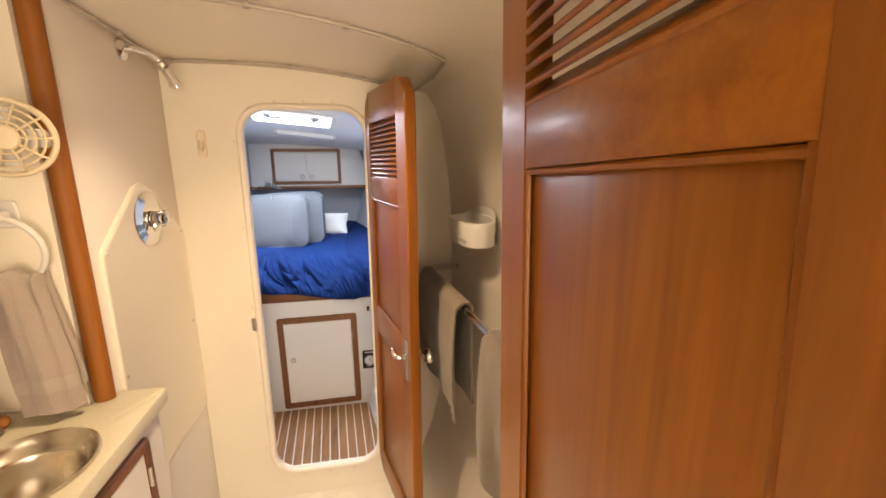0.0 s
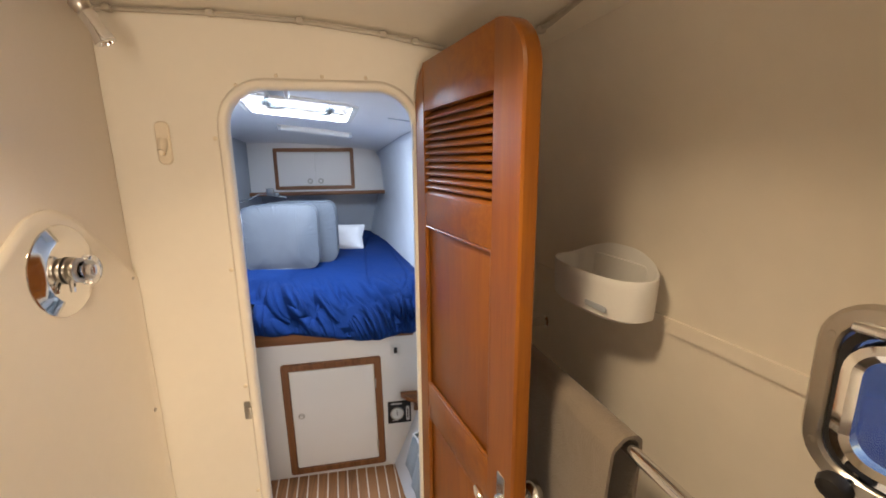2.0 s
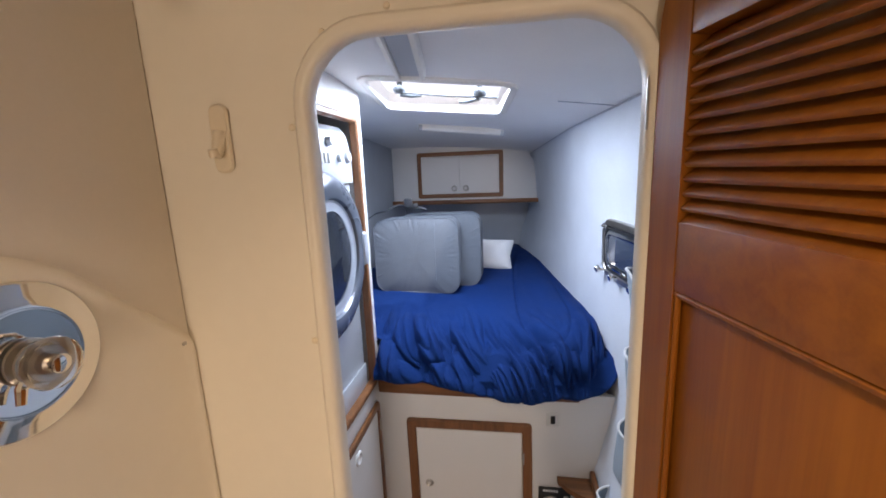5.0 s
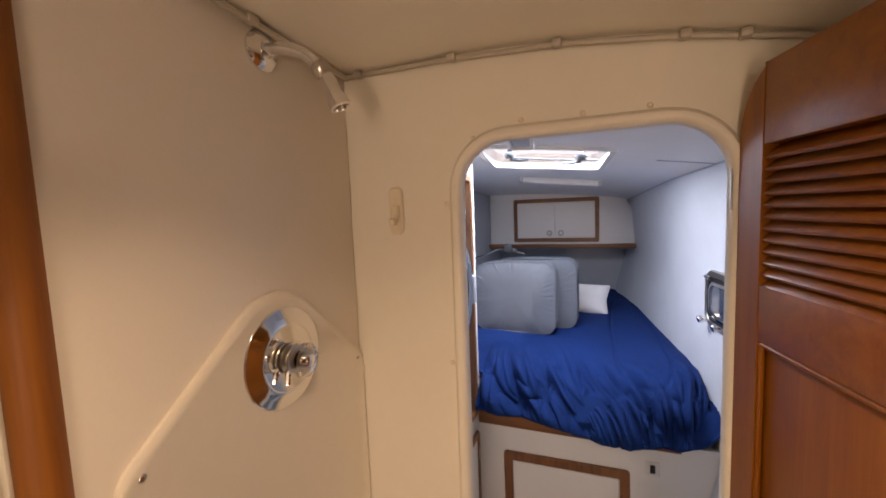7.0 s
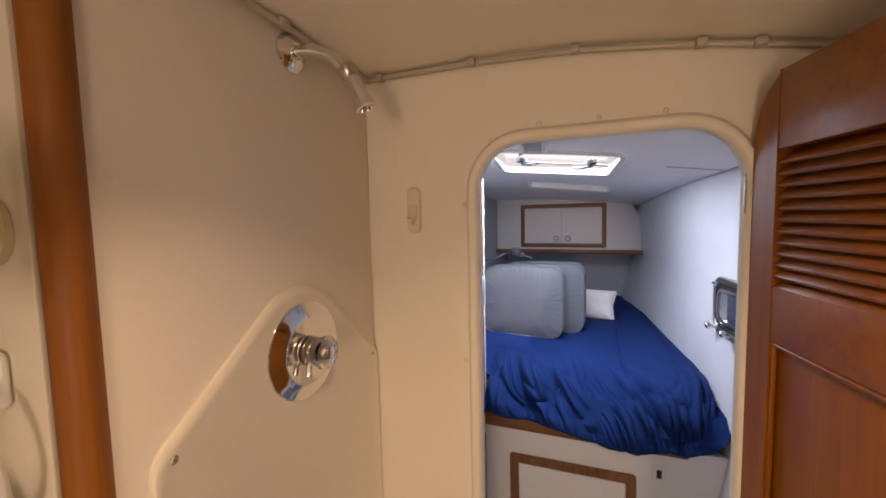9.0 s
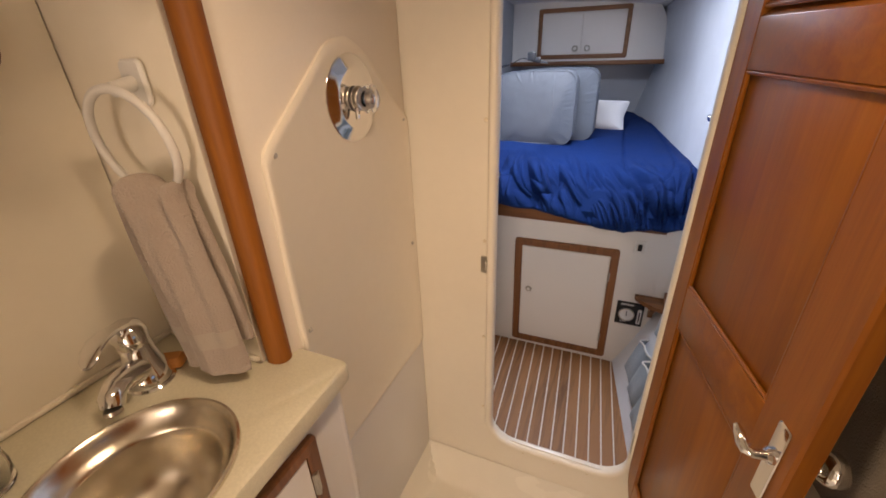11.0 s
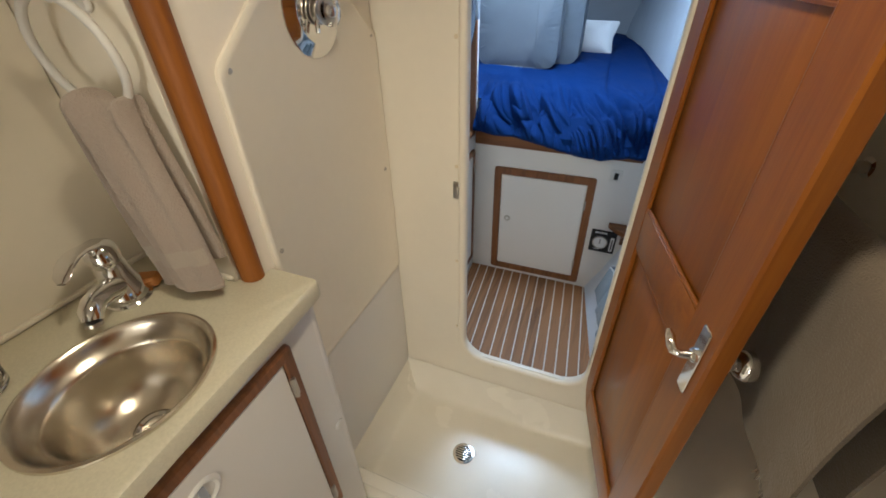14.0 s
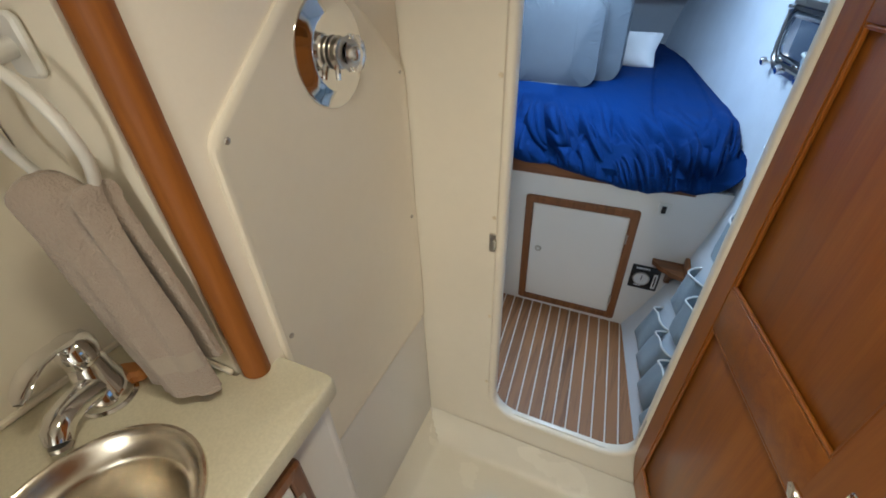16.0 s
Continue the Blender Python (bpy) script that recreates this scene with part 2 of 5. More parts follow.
def part(name, bm, material, parent, label="", m=None):
    """One mesh object under a thing or a part, from a bmesh in world metres."""
    if m is not None:
        bm.transform(m)
    bm.transform(Matrix.Translation(-ORIGIN[parent]))
    ob = new(name, finish(bm, name, material))
    ob.parent = parent
    ORIGIN[ob] = ORIGIN[parent]
    return tagged(ob, label)


def solid(name, bm, material, label="", category="", kind="structure", group="", m=None):
    """One top-level mesh object."""
    if m is not None:
        bm.transform(m)
    lo = Vector([min(v.co[i] for v in bm.verts) for i in range(3)])
    hi = Vector([max(v.co[i] for v in bm.verts) for i in range(3)])
    at = Vector(((lo.x + hi.x) / 2, (lo.y + hi.y) / 2, lo.z))
    bm.transform(Matrix.Translation(-at))
    ob = new(name, finish(bm, name, material))
    ob.location = at
    ORIGIN[ob] = at
    return tagged(ob, label, category, group, kind)


def box(x0, x1, y0, y1, z0, z1, b=0.003, seg=2):
    bm = bmesh.new()
    bmesh.ops.create_cube(bm, size=1)
    bm.transform(Matrix.Translation(((x0 + x1) / 2, (y0 + y1) / 2, (z0 + z1) / 2)) @ Matrix.Diagonal((x1 - x0, y1 - y0, z1 - z0, 1)))
    if b:
        bmesh.ops.bevel(bm, geom=bm.edges[:], offset=min(b, 0.45 * min(x1 - x0, y1 - y0, z1 - z0)), segments=seg, affect="EDGES", profile=0.5)
    return bm


def merged(*bms):
    out = bmesh.new()
    for b in bms:
        me = bpy.data.meshes.new("tmp")
        b.to_mesh(me)
        b.free()
        out.from_mesh(me)
        bpy.data.meshes.remove(me)
    return out


def loft(loops, close=True, cap=True, wrap=False):
    """Skin through loops of points; close joins each loop's ends, wrap the last loop to the first."""
    bm = bmesh.new()
    rings = [[bm.verts.new(p) for p in lp] for lp in loops]
    n = len(rings[0])
    pairs = list(zip(rings, rings[1:])) + ([(rings[-1], rings[0])] if wrap else [])
    for a, b in pairs:
        for i in range(n if close else n - 1):
            j = (i + 1) % n
            bm.faces.new((a[i], a[j], b[j], b[i]))
    if cap and close and not wrap:
        bm.faces.new(rings[0])
        bm.faces.new(rings[-1])
    return bm


def tube(points, r, seg=10, closed=False):
    pts = [Vector(p) for p in points]
    n = len(pts)
    loops = []
    up = None
    for i, p in enumerate(pts):
        if closed:
            d = (pts[(i + 1) % n] - pts[i - 1]).normalized()
        else:
            d = (pts[min(i + 1, n - 1)] - pts[max(i - 1, 0)]).normalized()
        if up is None:
            up = d.orthogonal().normalized()
        up = (up - d * up.dot(d)).normalized()
        side = d.cross(up)
        rr = r[i] if isinstance(r, (list, tuple)) else r
        loops.append([p + (up * math.cos(a) + side * math.sin(a)) * rr for a in [2 * math.pi * k / seg for k in range(seg)]])
    return loft(loops, wrap=closed)


def arc(c, r, a0, a1, n, u, v):
    """Points of an arc about c in the plane of u and v."""
    c, u, v = Vector(c), Vector(u), Vector(v)
    return [c + u * r * math.cos(radians(a0 + (a1 - a0) * i / n)) + v * r * math.sin(radians(a0 + (a1 - a0) * i / n)) for i in range(n + 1)]


def lathe(profile, m, seg=28):
    """Turned body: (radius, height) pairs about the local z of m."""
    loops = [[(r * math.cos(2 * math.pi * k / seg), r * math.sin(2 * math.pi * k / seg), h) for k in range(seg)] for r, h in profile]
    bm = loft(loops)
    bm.transform(m)
    return bm


def facing(at, normal):
    """A pose at a place with its z along normal."""
    return Matrix.Translation(at) @ Vector(normal).to_track_quat("Z", "Y").to_matrix().to_4x4()


def rrect(w, h, r, n=6, sides=0):
    """A rounded rectangle; sides adds points along its straight runs."""
    pts = []
    for cx, cy, a in ((w / 2 - r, h / 2 - r, 0), (-w / 2 + r, h / 2 - r, 90), (-w / 2 + r, -h / 2 + r, 180), (w / 2 - r, -h / 2 + r, 270)):
        for i in range(n + 1):
            q = radians(a + 90 * i / n)
            pts.append((cx + r * math.cos(q), cy + r * math.sin(q)))
    if sides:
        full = []
        for i, p in enumerate(pts):
            full.append(p)
            if i % (n + 1) == n:
                q = pts[(i + 1) % len(pts)]
                full += [(p[0] + (q[0] - p[0]) * k / (sides + 1), p[1] + (q[1] - p[1]) * k / (sides + 1)) for k in range(1, sides + 1)]
        pts = full
    return pts


def rr_sweep(w, h, r, profile, put, n=6, cap=False, wrap=True, grow=1.0):
    """A moulding round a rounded rectangle: profile of (outward, depth); put maps (u, v, depth) into the world."""
    loops = [[put(u, v, d) for u, v in rrect(w + 2 * o, h + 2 * o, max(0.002, r + o * grow), n)] for o, d in profile]
    return loft(loops, cap=cap, wrap=wrap)


def slab(w, h, r, d0, d1, put, bev=0.002, n=6):
    """A plate with rounded corners and eased edges, from depth d0 to d1."""
    return rr_sweep(w, h, r, [(-bev, d0), (0, d0 + bev if d1 > d0 else d0 - bev), (0, d1 - bev if d1 > d0 else d1 + bev), (-bev, d1)], put, n, cap=True, wrap=False)


def wall_with_hole(x0, x1, z0, z1, hole, front, back):
    """A wall between two y planes, with a convex hole through it."""
    cx, cz = sum(p[0] for p in hole) / len(hole), sum(p[1] for p in hole) / len(hole)
    corners = [(x0, z0), (x1, z0), (x1, z1), (x0, z1)]
    angles = sorted({round(math.atan2(z - cz, x - cx), 6) for x, z in list(hole) + corners})

    def cast(a, poly):
        dx, dz = math.cos(a), math.sin(a)
        best = None
        for (ax, az), (bx, bz) in zip(poly, poly[1:] + poly[:1]):
            ex, ez = bx - ax, bz - az
            det = dx * -ez + dz * ex
            if abs(det) < 1e-12:
                continue
            px, pz = ax - cx, az - cz
            s = (px * -ez + pz * ex) / det
            k = (dx * pz - dz * px) / det
            if s > 0 and -1e-6 <= k <= 1 + 1e-6 and (best is None or s > best):
                best = s
        return cx + dx * best, cz + dz * best
    inner = [cast(a, list(hole)) for a in angles]
    outer = [cast(a, corners) for a in angles]
    loops = [[(x, front, z) for x, z in outer], [(x, front, z) for x, z in inner], [(x, back, z) for x, z in inner], [(x, back, z) for x, z in outer]]
    return loft(loops, wrap=True)


def surface(fn, nu, nv, thick=0.0, out=(0, 0, 1)):
    """A sheet from fn(u, v), u and v from 0 to 1, with thickness along out."""
    o = Vector(out) * thick
    top = [[Vector(fn(i / nu, j / nv)) for i in range(nu + 1)] for j in range(nv + 1)]
    bm = bmesh.new()
    a = [[bm.verts.new(p) for p in row] for row in top]
    for j in range(nv):
        for i in range(nu):
            bm.faces.new((a[j][i], a[j][i + 1], a[j + 1][i + 1], a[j + 1][i]))
    if thick:
        b = [[bm.verts.new(p + o) for p in row] for row in top]
        for j in range(nv):
            for i in range(nu):
                bm.faces.new((b[j][i], b[j + 1][i], b[j + 1][i + 1], b[j][i + 1]))
        for j in range(nv):
            bm.faces.new((a[j][0], a[j + 1][0], b[j + 1][0], b[j][0]))
            bm.faces.new((a[j][nu], b[j][nu], b[j + 1][nu], a[j + 1][nu]))
        for i in range(nu):
            bm.faces.new((a[0][i], b[0][i], b[0][i + 1], a[0][i + 1]))
            bm.faces.new((a[nv][i], a[nv][i + 1], b[nv][i + 1], b[nv][i]))
    return bm


def screw(parent, at, normal, r=0.005, material=None, name="screw"):
    return part(name, lathe([(r, 0), (r, 0.0012), (r * 0.7, 0.003), (r * 0.2, 0.0035)], facing(at, normal), 10), material or NICKEL, parent)


# ---- the boat's shape ----
HULL = [(-0.2, 0.25), (0.0, 0.30), (0.05, 0.323), (0.17, 0.378), (0.287, 0.424), (0.40, 0.468), (0.55, 0.504), (0.67, 0.531), (0.75, 0.546), (1.04, 0.558), (1.25, 0.560), (1.34, 0.557), (1.5, 0.543), (1.66, 0.517), (1.74, 0.484), (1.8, 0.44), (1.86, 0.38), (2.1, 0.2)]


def hull_taper(y, z):
    """How far the hull has closed in towards the bow."""
    far = max(0, y - 2.9)
    k = min(1, max(0, (z - 0.95) / 0.3))
    return 0.16 * (y - far - 1.62) + far * (0.165 - 0.06 * k)


def hull_x(y, z):
    """The inside of the hull at a place along the boat and a height."""
    if y > 1.63 and z > 1.5:
        return 0.543 - 0.11 * (z - 1.5) - hull_taper(y, z)
    for (z0, a), (z1, b) in zip(HULL, HULL[1:]):
        if z <= z1:
            return a + (b - a) * (z - z0) / (z1 - z0) - hull_taper(y, z)
    return HULL[-1][1] - hull_taper(y, z)


def hull_frame(y, z):
    """A place on the hull's inside and the directions forward, up and inward there."""
    p = Vector((hull_x(y, z), y, z))
    f = Vector((hull_x(y + 0.02, z), y + 0.02, z)) - Vector((hull_x(y - 0.02, z), y - 0.02, z))
    f.normalize()
    u = Vector((hull_x(y, z + 0.08), y, z + 0.08)) - Vector((hull_x(y, z - 0.08), y, z - 0.08))
    u = (u - f * u.dot(f)).normalized()
    n = f.cross(u)
    if n.x > 0:
        n = -n
    return p, f, u, n


def head_ceiling(x, y):
    return 1.847 - 0.2 * max(0, x + 0.2) ** 2 + 0.07 * (1.62 - y)


def cabin_ceiling(x, y):
    return 1.79 - 0.07 * (y - 2.3) - 0.075 * (x + 0.7) ** 2


DOOR = [(0.026 + u, 0.975 + v) for u, v in rrect(0.416, 1.44, 0.085, 8)]
solid("wall_forward", wall_with_hole(-0.95, 0.72, -0.15, 2.05, DOOR, 1.62, 1.638), GELCOAT, "cream gelcoat bulkhead with a rounded doorway", "wall")


def door_put(y, sign=-1):
    return lambda u, v, d: Vector((0.026 + u, y + sign * d, 0.975 + v))


# rim of the doorway: a rounded moulding on the head side, and the lining through the wall
rim = solid("trim_doorway", rr_sweep(0.416, 1.44, 0.085, [(0.0, -0.021), (-0.003, -0.014), (-0.003, 0.004), (0.0, 0.010), (0.006, 0.013), (0.014, 0.012), (0.019, 0.006), (0.021, 0.0005), (0.021, -0.021)], door_put(1.62), 8), GELCOAT, "moulded cream rim round the doorway", "door frame")
wf = bpy.data.objects["wall_forward"]
for z in (1.587, 1.284, 0.978, 0.667, 0.385):
    screw(wf, (-0.209, 1.62, z), (0, -1, 0), 0.005, HOOKP, "bolt")
for x in (-0.155, -0.069, 0.030, 0.127):
    screw(wf, (x, 1.62, 1.722 if x > -0.1 else 1.70), (0, -1, 0), 0.0045, HOOKP, "bolt")
for x in (-0.07, 0.03, 0.131):
    screw(wf, (x, 1.62, 0.228), (0, -1, 0), 0.004, CREAMP, "bolt")
# side wall of the shower
solid("wall_shower", box(-0.455, -0.417, 1.112, 1.618, 0.0, 1.93, 0.002), SHOWERWALL, "warm white laminate shower side wall", "wall")
solid("wall_vanity", box(-0.78, -0.457, 1.09, 1.13, 0.0, 1.95, 0.002), GELCOAT, "cream wall behind the towel ring", "wall")
solid("wall_port", box(-0.76, -0.70, -0.06, 1.088, 0.0, 2.0, 0.002), GELCOAT, "cream side wall beside the vanity", "wall")
solid("wall_aft", merged(box(-0.76, -0.18, -0.12, -0.08, 0.0, 2.0, 0), box(0.44, 0.95, -0.12, -0.08, 0.0, 2.0, 0), box(-0.18, 0.44, -0.12, -0.08, 1.88, 2.0, 0)), GELCOAT, "cream bulkhead round the entrance", "wall")
# the passage behind the entrance, added unseen, closed all round save the lamp's opening
solid("wall_passage_port", box(-0.5, -0.46, -1.6, -0.12, 0.0, 2.0, 0), PANEL, "white passage wall", "wall")
solid("wall_passage_starboard", box(0.72, 0.76, -1.6, -0.12, 0.0, 2.0, 0), PANEL, "white passage wall", "wall")
solid("wall_passage_end", merged(box(-0.5, 0.25, -1.64, -1.6, 0.0, 2.0, 0), box(0.71, 0.76, -1.64, -1.6, 0.0, 2.0, 0), box(0.25, 0.71, -1.64, -1.6, 0.0, 0.72, 0), box(0.25, 0.71, -1.64, -1.6, 1.80, 2.0, 0)), PANEL, "white passage end wall", "wall")
solid("ceiling_passage", box(-0.5, 0.76, -1.64, -0.12, 1.98, 2.02, 0), CEIL, "pale passage ceiling", "ceiling")
solid("floor_under_pan", box(-0.8, 0.95, -0.1, 2.4, -0.08, -0.04, 0), PAN, "cream gelcoat bilge floor", "floor")
solid("floor_passage", box(-0.8, 0.95, -1.64, 1.136, -0.02, 0.02, 0), PAN, "cream gelcoat sole", "floor")

solid("ceiling_head", surface(lambda u, v: (-0.80 + 1.5 * u, -0.12 + 1.74 * v, head_ceiling(-0.80 + 1.5 * u, -0.12 + 1.74 * v)), 24, 8, 0.03), GELCOAT, "cream gelcoat ceiling, cambered", "ceiling")


def hull_sheet(ys, zs, hole):
    bm = bmesh.new()
    inner = [[bm.verts.new((hull_x(y, z), y, z)) for y in ys] for z in zs]
    outer = [[bm.verts.new((hull_x(y, z) + 0.03, y, z)) for y in ys] for z in zs]

    def open_at(i, j):
        if not (0 <= i < len(ys) - 1 and 0 <= j < len(zs) - 1):
            return True
        y, z = (ys[i] + ys[i + 1]) / 2, (zs[j] + zs[j + 1]) / 2
        return hole[0] < y < hole[1] and hole[2] < z < hole[3]
    for j in range(len(zs) - 1):
        for i in range(len(ys) - 1):
            if open_at(i, j):
                continue
            a, b = inner[j], inner[j + 1]
            c, d = outer[j], outer[j + 1]
            bm.faces.new((a[i], a[i + 1], b[i + 1], b[i]))
            bm.faces.new((c[i], d[i], d[i + 1], c[i + 1]))
            if open_at(i - 1, j):
                bm.faces.new((a[i], b[i], d[i], c[i]))
            if open_at(i + 1, j):
                bm.faces.new((a[i + 1], c[i + 1], d[i + 1], b[i + 1]))
            if open_at(i, j - 1):
                bm.faces.new((a[i], c[i], c[i + 1], a[i + 1]))
            if open_at(i, j + 1):
                bm.faces.new((b[i], b[i + 1], d[i + 1], d[i]))
    return bm


def steps(*stops):
    out = []
    for (a, n), (b, _) in zip(stops, stops[1:]):
        out += [a + (b - a) * i / n for i in range(n)]
    return out + [stops[-1][0]]


HEAD_PORT, CABIN_PORT = (0.768, 1.262), (2.425, 1.235)
solid("wall_hull_head", hull_sheet(steps((-0.12, 4), (0.585, 4), (0.965, 6), (1.62, 1)), steps((-0.1, 10), (1.170, 3), (1.354, 10), (1.95, 1)), (0.585, 0.965, 1.170, 1.354)), HULLPAINT, "cream painted hull side, curved", "wall")
solid("wall_hull_cabin", hull_sheet(steps((1.638, 4), (2.273, 4), (2.577, 10), (4.30, 1)), steps((-0.1, 10), (1.158, 3), (1.312, 10), (1.95, 1)), (2.273, 2.577, 1.158, 1.312)), LINER, "pale vinyl-lined hull side", "wall")
seam_strip = solid("trim_hull_seam", surface(lambda u, v: (hull_x(0.98 + 0.62 * u, 1.238 + 0.026 * v) - 0.005, 0.98 + 0.62 * u, 1.238 + 0.026 * v), 12, 1, 0.006, (1, 0, 0)), HULLPAINT, "flat seam strip along the hull side", "trim")

# ---- shower pan ----


def pan_height(x, y):
    xl, xr = -0.415, hull_x(y, 0.1) - 0.005
    d = min(x - xl, 1.618 - y, xr - x)
    side = 0.135 * max(0, 1 - d / 0.055) ** 2.2
    if y < 1.225:
        k = min(1, max(0, (1.225 - y) / 0.03))
        side = max(side, 0.07 * (k * k * (3 - 2 * k)))
    dr = math.hypot(x + 0.105, y - 1.399)
    return side + 0.006 * min(1, dr / 0.3) - 0.006


solid("floor_shower_pan", surface(lambda u, v: (-0.415 + u * (hull_x(1.16 + 0.458 * v, 0.1) + 0.41), 1.16 + 0.458 * v, pan_height(-0.415 + u * (hull_x(1.16 + 0.458 * v, 0.1) + 0.41), 1.16 + 0.458 * v)), 80, 60, 0.03, (0, 0, -1)), PAN, "glossy cream moulded shower pan with coved sides", "shower pan")
solid("trim_pan_step", merged(box(-0.42, 0.62, 1.1365, 1.163, 0.0, 0.0695, 0.008)), PAN, "cream step at the edge of the pan", "step")
drain = thing("shower_drain", (-0.105, 1.399, -0.006), "round chrome drain grate in the shower pan", "drain")
part("rim", lathe([(0.034, 0.0), (0.037, 0.001), (0.037, 0.004), (0.030, 0.0045), (0.028, 0.003), (0.028, 0.0)], facing((-0.105, 1.399, -0.005), (0, 0, 1))), CHROME, drain)
part("sump", lathe([(0.028, 0.0002), (0.001, 0.0004)], facing((-0.105, 1.399, -0.005), (0, 0, 1))), BLACK, drain)
for i in range(6):
    o = -0.020 + 0.008 * i
    w = math.sqrt(max(0, 0.028 ** 2 - o * o))
    part("bar", box(-0.105 - w, -0.105 + w, 1.399 + o - 0.0022, 1.399 + o + 0.0022, -0.0035, -0.001, 0.0008), CHROME, drain)
rng = random.Random(4)
solid("bath_mat", merged(slab(0.40, 0.34, 0.05, 0, 0.012, lambda u, v, d: Vector((0.02 + u, 0.93 + v, 0.021 + d)), 0.004), *[tube([(0.02 + x, 0.93 + y, 0.03), (0.02 + x + rng.uniform(-0.01, 0.01), 0.93 + y + rng.uniform(-0.01, 0.01), 0.046)], [0.004, 0.0025], 5) for x in [-0.195 + 0.016 * i for i in range(25)] for y in [-0.165 + 0.0165 * j for j in range(21)]]), MAT, "shaggy brown bath mat on the sole", "bath mat", "")

# ---- wooden post, valve and shower fittings ----
solid("trim_corner_post", loft([[(-0.434 + 0.024 * math.cos(a) * (1 if math.cos(a) > 0 else 0.9), 1.107 + 0.020 * math.sin(a), z) for a in [2 * math.pi * k / 20 for k in range(20)]] for z in (0.941, 1.4, 1.92)]), POST, "oiled rounded teak corner post", "post")

PX = -0.417
outline = [(1.148, 0.942), (1.152, 1.30), (1.345, 1.452), (1.40, 1.463), (1.455, 1.437), (1.618, 1.285), (1.618, 0.60), (1.148, 0.60)]


def smooth_corner(pts, r=0.02, n=4):
    out = []
    k = len(pts)
    for i in range(k):
        a, b, c = Vector(pts[i - 1]), Vector(pts[i]), Vector(pts[(i + 1) % k])
        p, q = b + (a - b).normalized() * r, b + (c - b).normalized() * r
        for j in range(n + 1):
            t = j / n
            out.append((1 - t) ** 2 * p + 2 * t * (1 - t) * b + t * t * q)
    return out


access = thing("shower_access_panel", (PX, 1.4, 0.6), "raised cream access panel with screws on the shower wall", "panel")
ol = smooth_corner(outline)
cy, cz = 1.39, 1.0
part("plate", loft([[(PX + d, cy + (p.x - cy) * s, cz + (p.y - cz) * s) for p in ol] for s, d in ((1, 0.0005), (1, 0.006), (0.99, 0.009), (0.965, 0.0095), (0.945, 0.006))]), GELCOAT, access)
for y, z in ((1.177, 1.294), (1.170, 0.962), (1.599, 1.283), (1.596, 0.952), (1.599, 0.612)):
    screw(access, (PX + 0.0062, y, z), (1, 0, 0), 0.005)
solid("trim_wall_seam", box(PX + 0.0005, PX + 0.004, 1.13, 1.618, 0.13, 0.598, 0.002), PANEL, "lower white panel of the shower wall", "panel")

valve = thing("shower_valve", (PX + 0.006, 1.40, 1.35), "round chrome shower mixer with a clear knob", "shower valve")
vm = facing((PX + 0.006, 1.40, 1.352), (1, 0, 0)) @ Matrix.Diagonal((1, 1, 0.62, 1))
part("plate", lathe([(0.079, 0), (0.081, 0.003), (0.080, 0.005), (0.078, 0.006), (0.066, 0.0125), (0.056, 0.0185), (0.0545, 0.0190), (0.053, 0.0186), (0.050, 0.0184), (0.035, 0.0176), (0.018, 0.0172)], vm, 64), CHROME, valve)
part("stem", lathe([(0.019, 0.011), (0.019, 0.02), (0.024, 0.022), (0.024, 0.027), (0.017, 0.029), (0.017, 0.036), (0.022, 0.038), (0.022, 0.043), (0.015, 0.045), (0.015, 0.05)], vm), NICKEL, valve)
part("knob", lathe([(0.012, 0.048), (0.024, 0.052), (0.027, 0.062), (0.026, 0.074), (0.020, 0.082), (0.006, 0.084)], vm, 12), CLEAR, valve, "clear acrylic knob")
part("cap", lathe([(0.010, 0.05), (0.010, 0.083), (0.008, 0.086), (0.002, 0.087)], vm, 14), CHROME, valve)
part("lever", tube([vm @ Vector(p) for p in ((0.0, 0.0, 0.03), (-0.018, -0.02, 0.035), (-0.022, -0.034, 0.038))], [0.006, 0.005, 0.004], 8), CHROME, valve)

arm = thing("wall_shower", (PX, 1.405, 1.823), "chrome shower arm with a short spray head", "shower")
part("flange", lathe([(0.030, 0.0), (0.030, 0.004), (0.024, 0.010), (0.013, 0.013), (0.011, 0.012)], facing((PX, 1.405, 1.823), (1, 0, 0))), CHROME, arm)
part("pipe", tube([(PX + 0.006, 1.405, 1.823), (PX + 0.04, 1.410, 1.823), (PX + 0.07, 1.417, 1.812), (PX + 0.093, 1.423, 1.790)], 0.0095, 12), CHROME, arm)
part("joint", lathe([(0.010, 0), (0.014, 0.003), (0.015, 0.012), (0.012, 0.02), (0.010, 0.022)], facing((PX + 0.088, 1.422, 1.795), (0.55, 0.10, -0.8))), NICKEL, arm)
part("spray_head", lathe([(0.010, 0), (0.013, 0.01), (0.012, 0.03), (0.016, 0.045), (0.016, 0.052), (0.011, 0.053), (0.010, 0.048)], facing((PX + 0.098, 1.425, 1.779), (0.40, 0.10, -0.9))), CHROME, arm)

# ---- curtain track round the ceiling ----
track = thing("curtain_track", (-0.41, 1.6, 1.84), "grey plastic shower curtain track under the ceiling", "curtain track")


def under(x, y, drop):
    return Vector((x, y, head_ceiling(x, y) - drop))


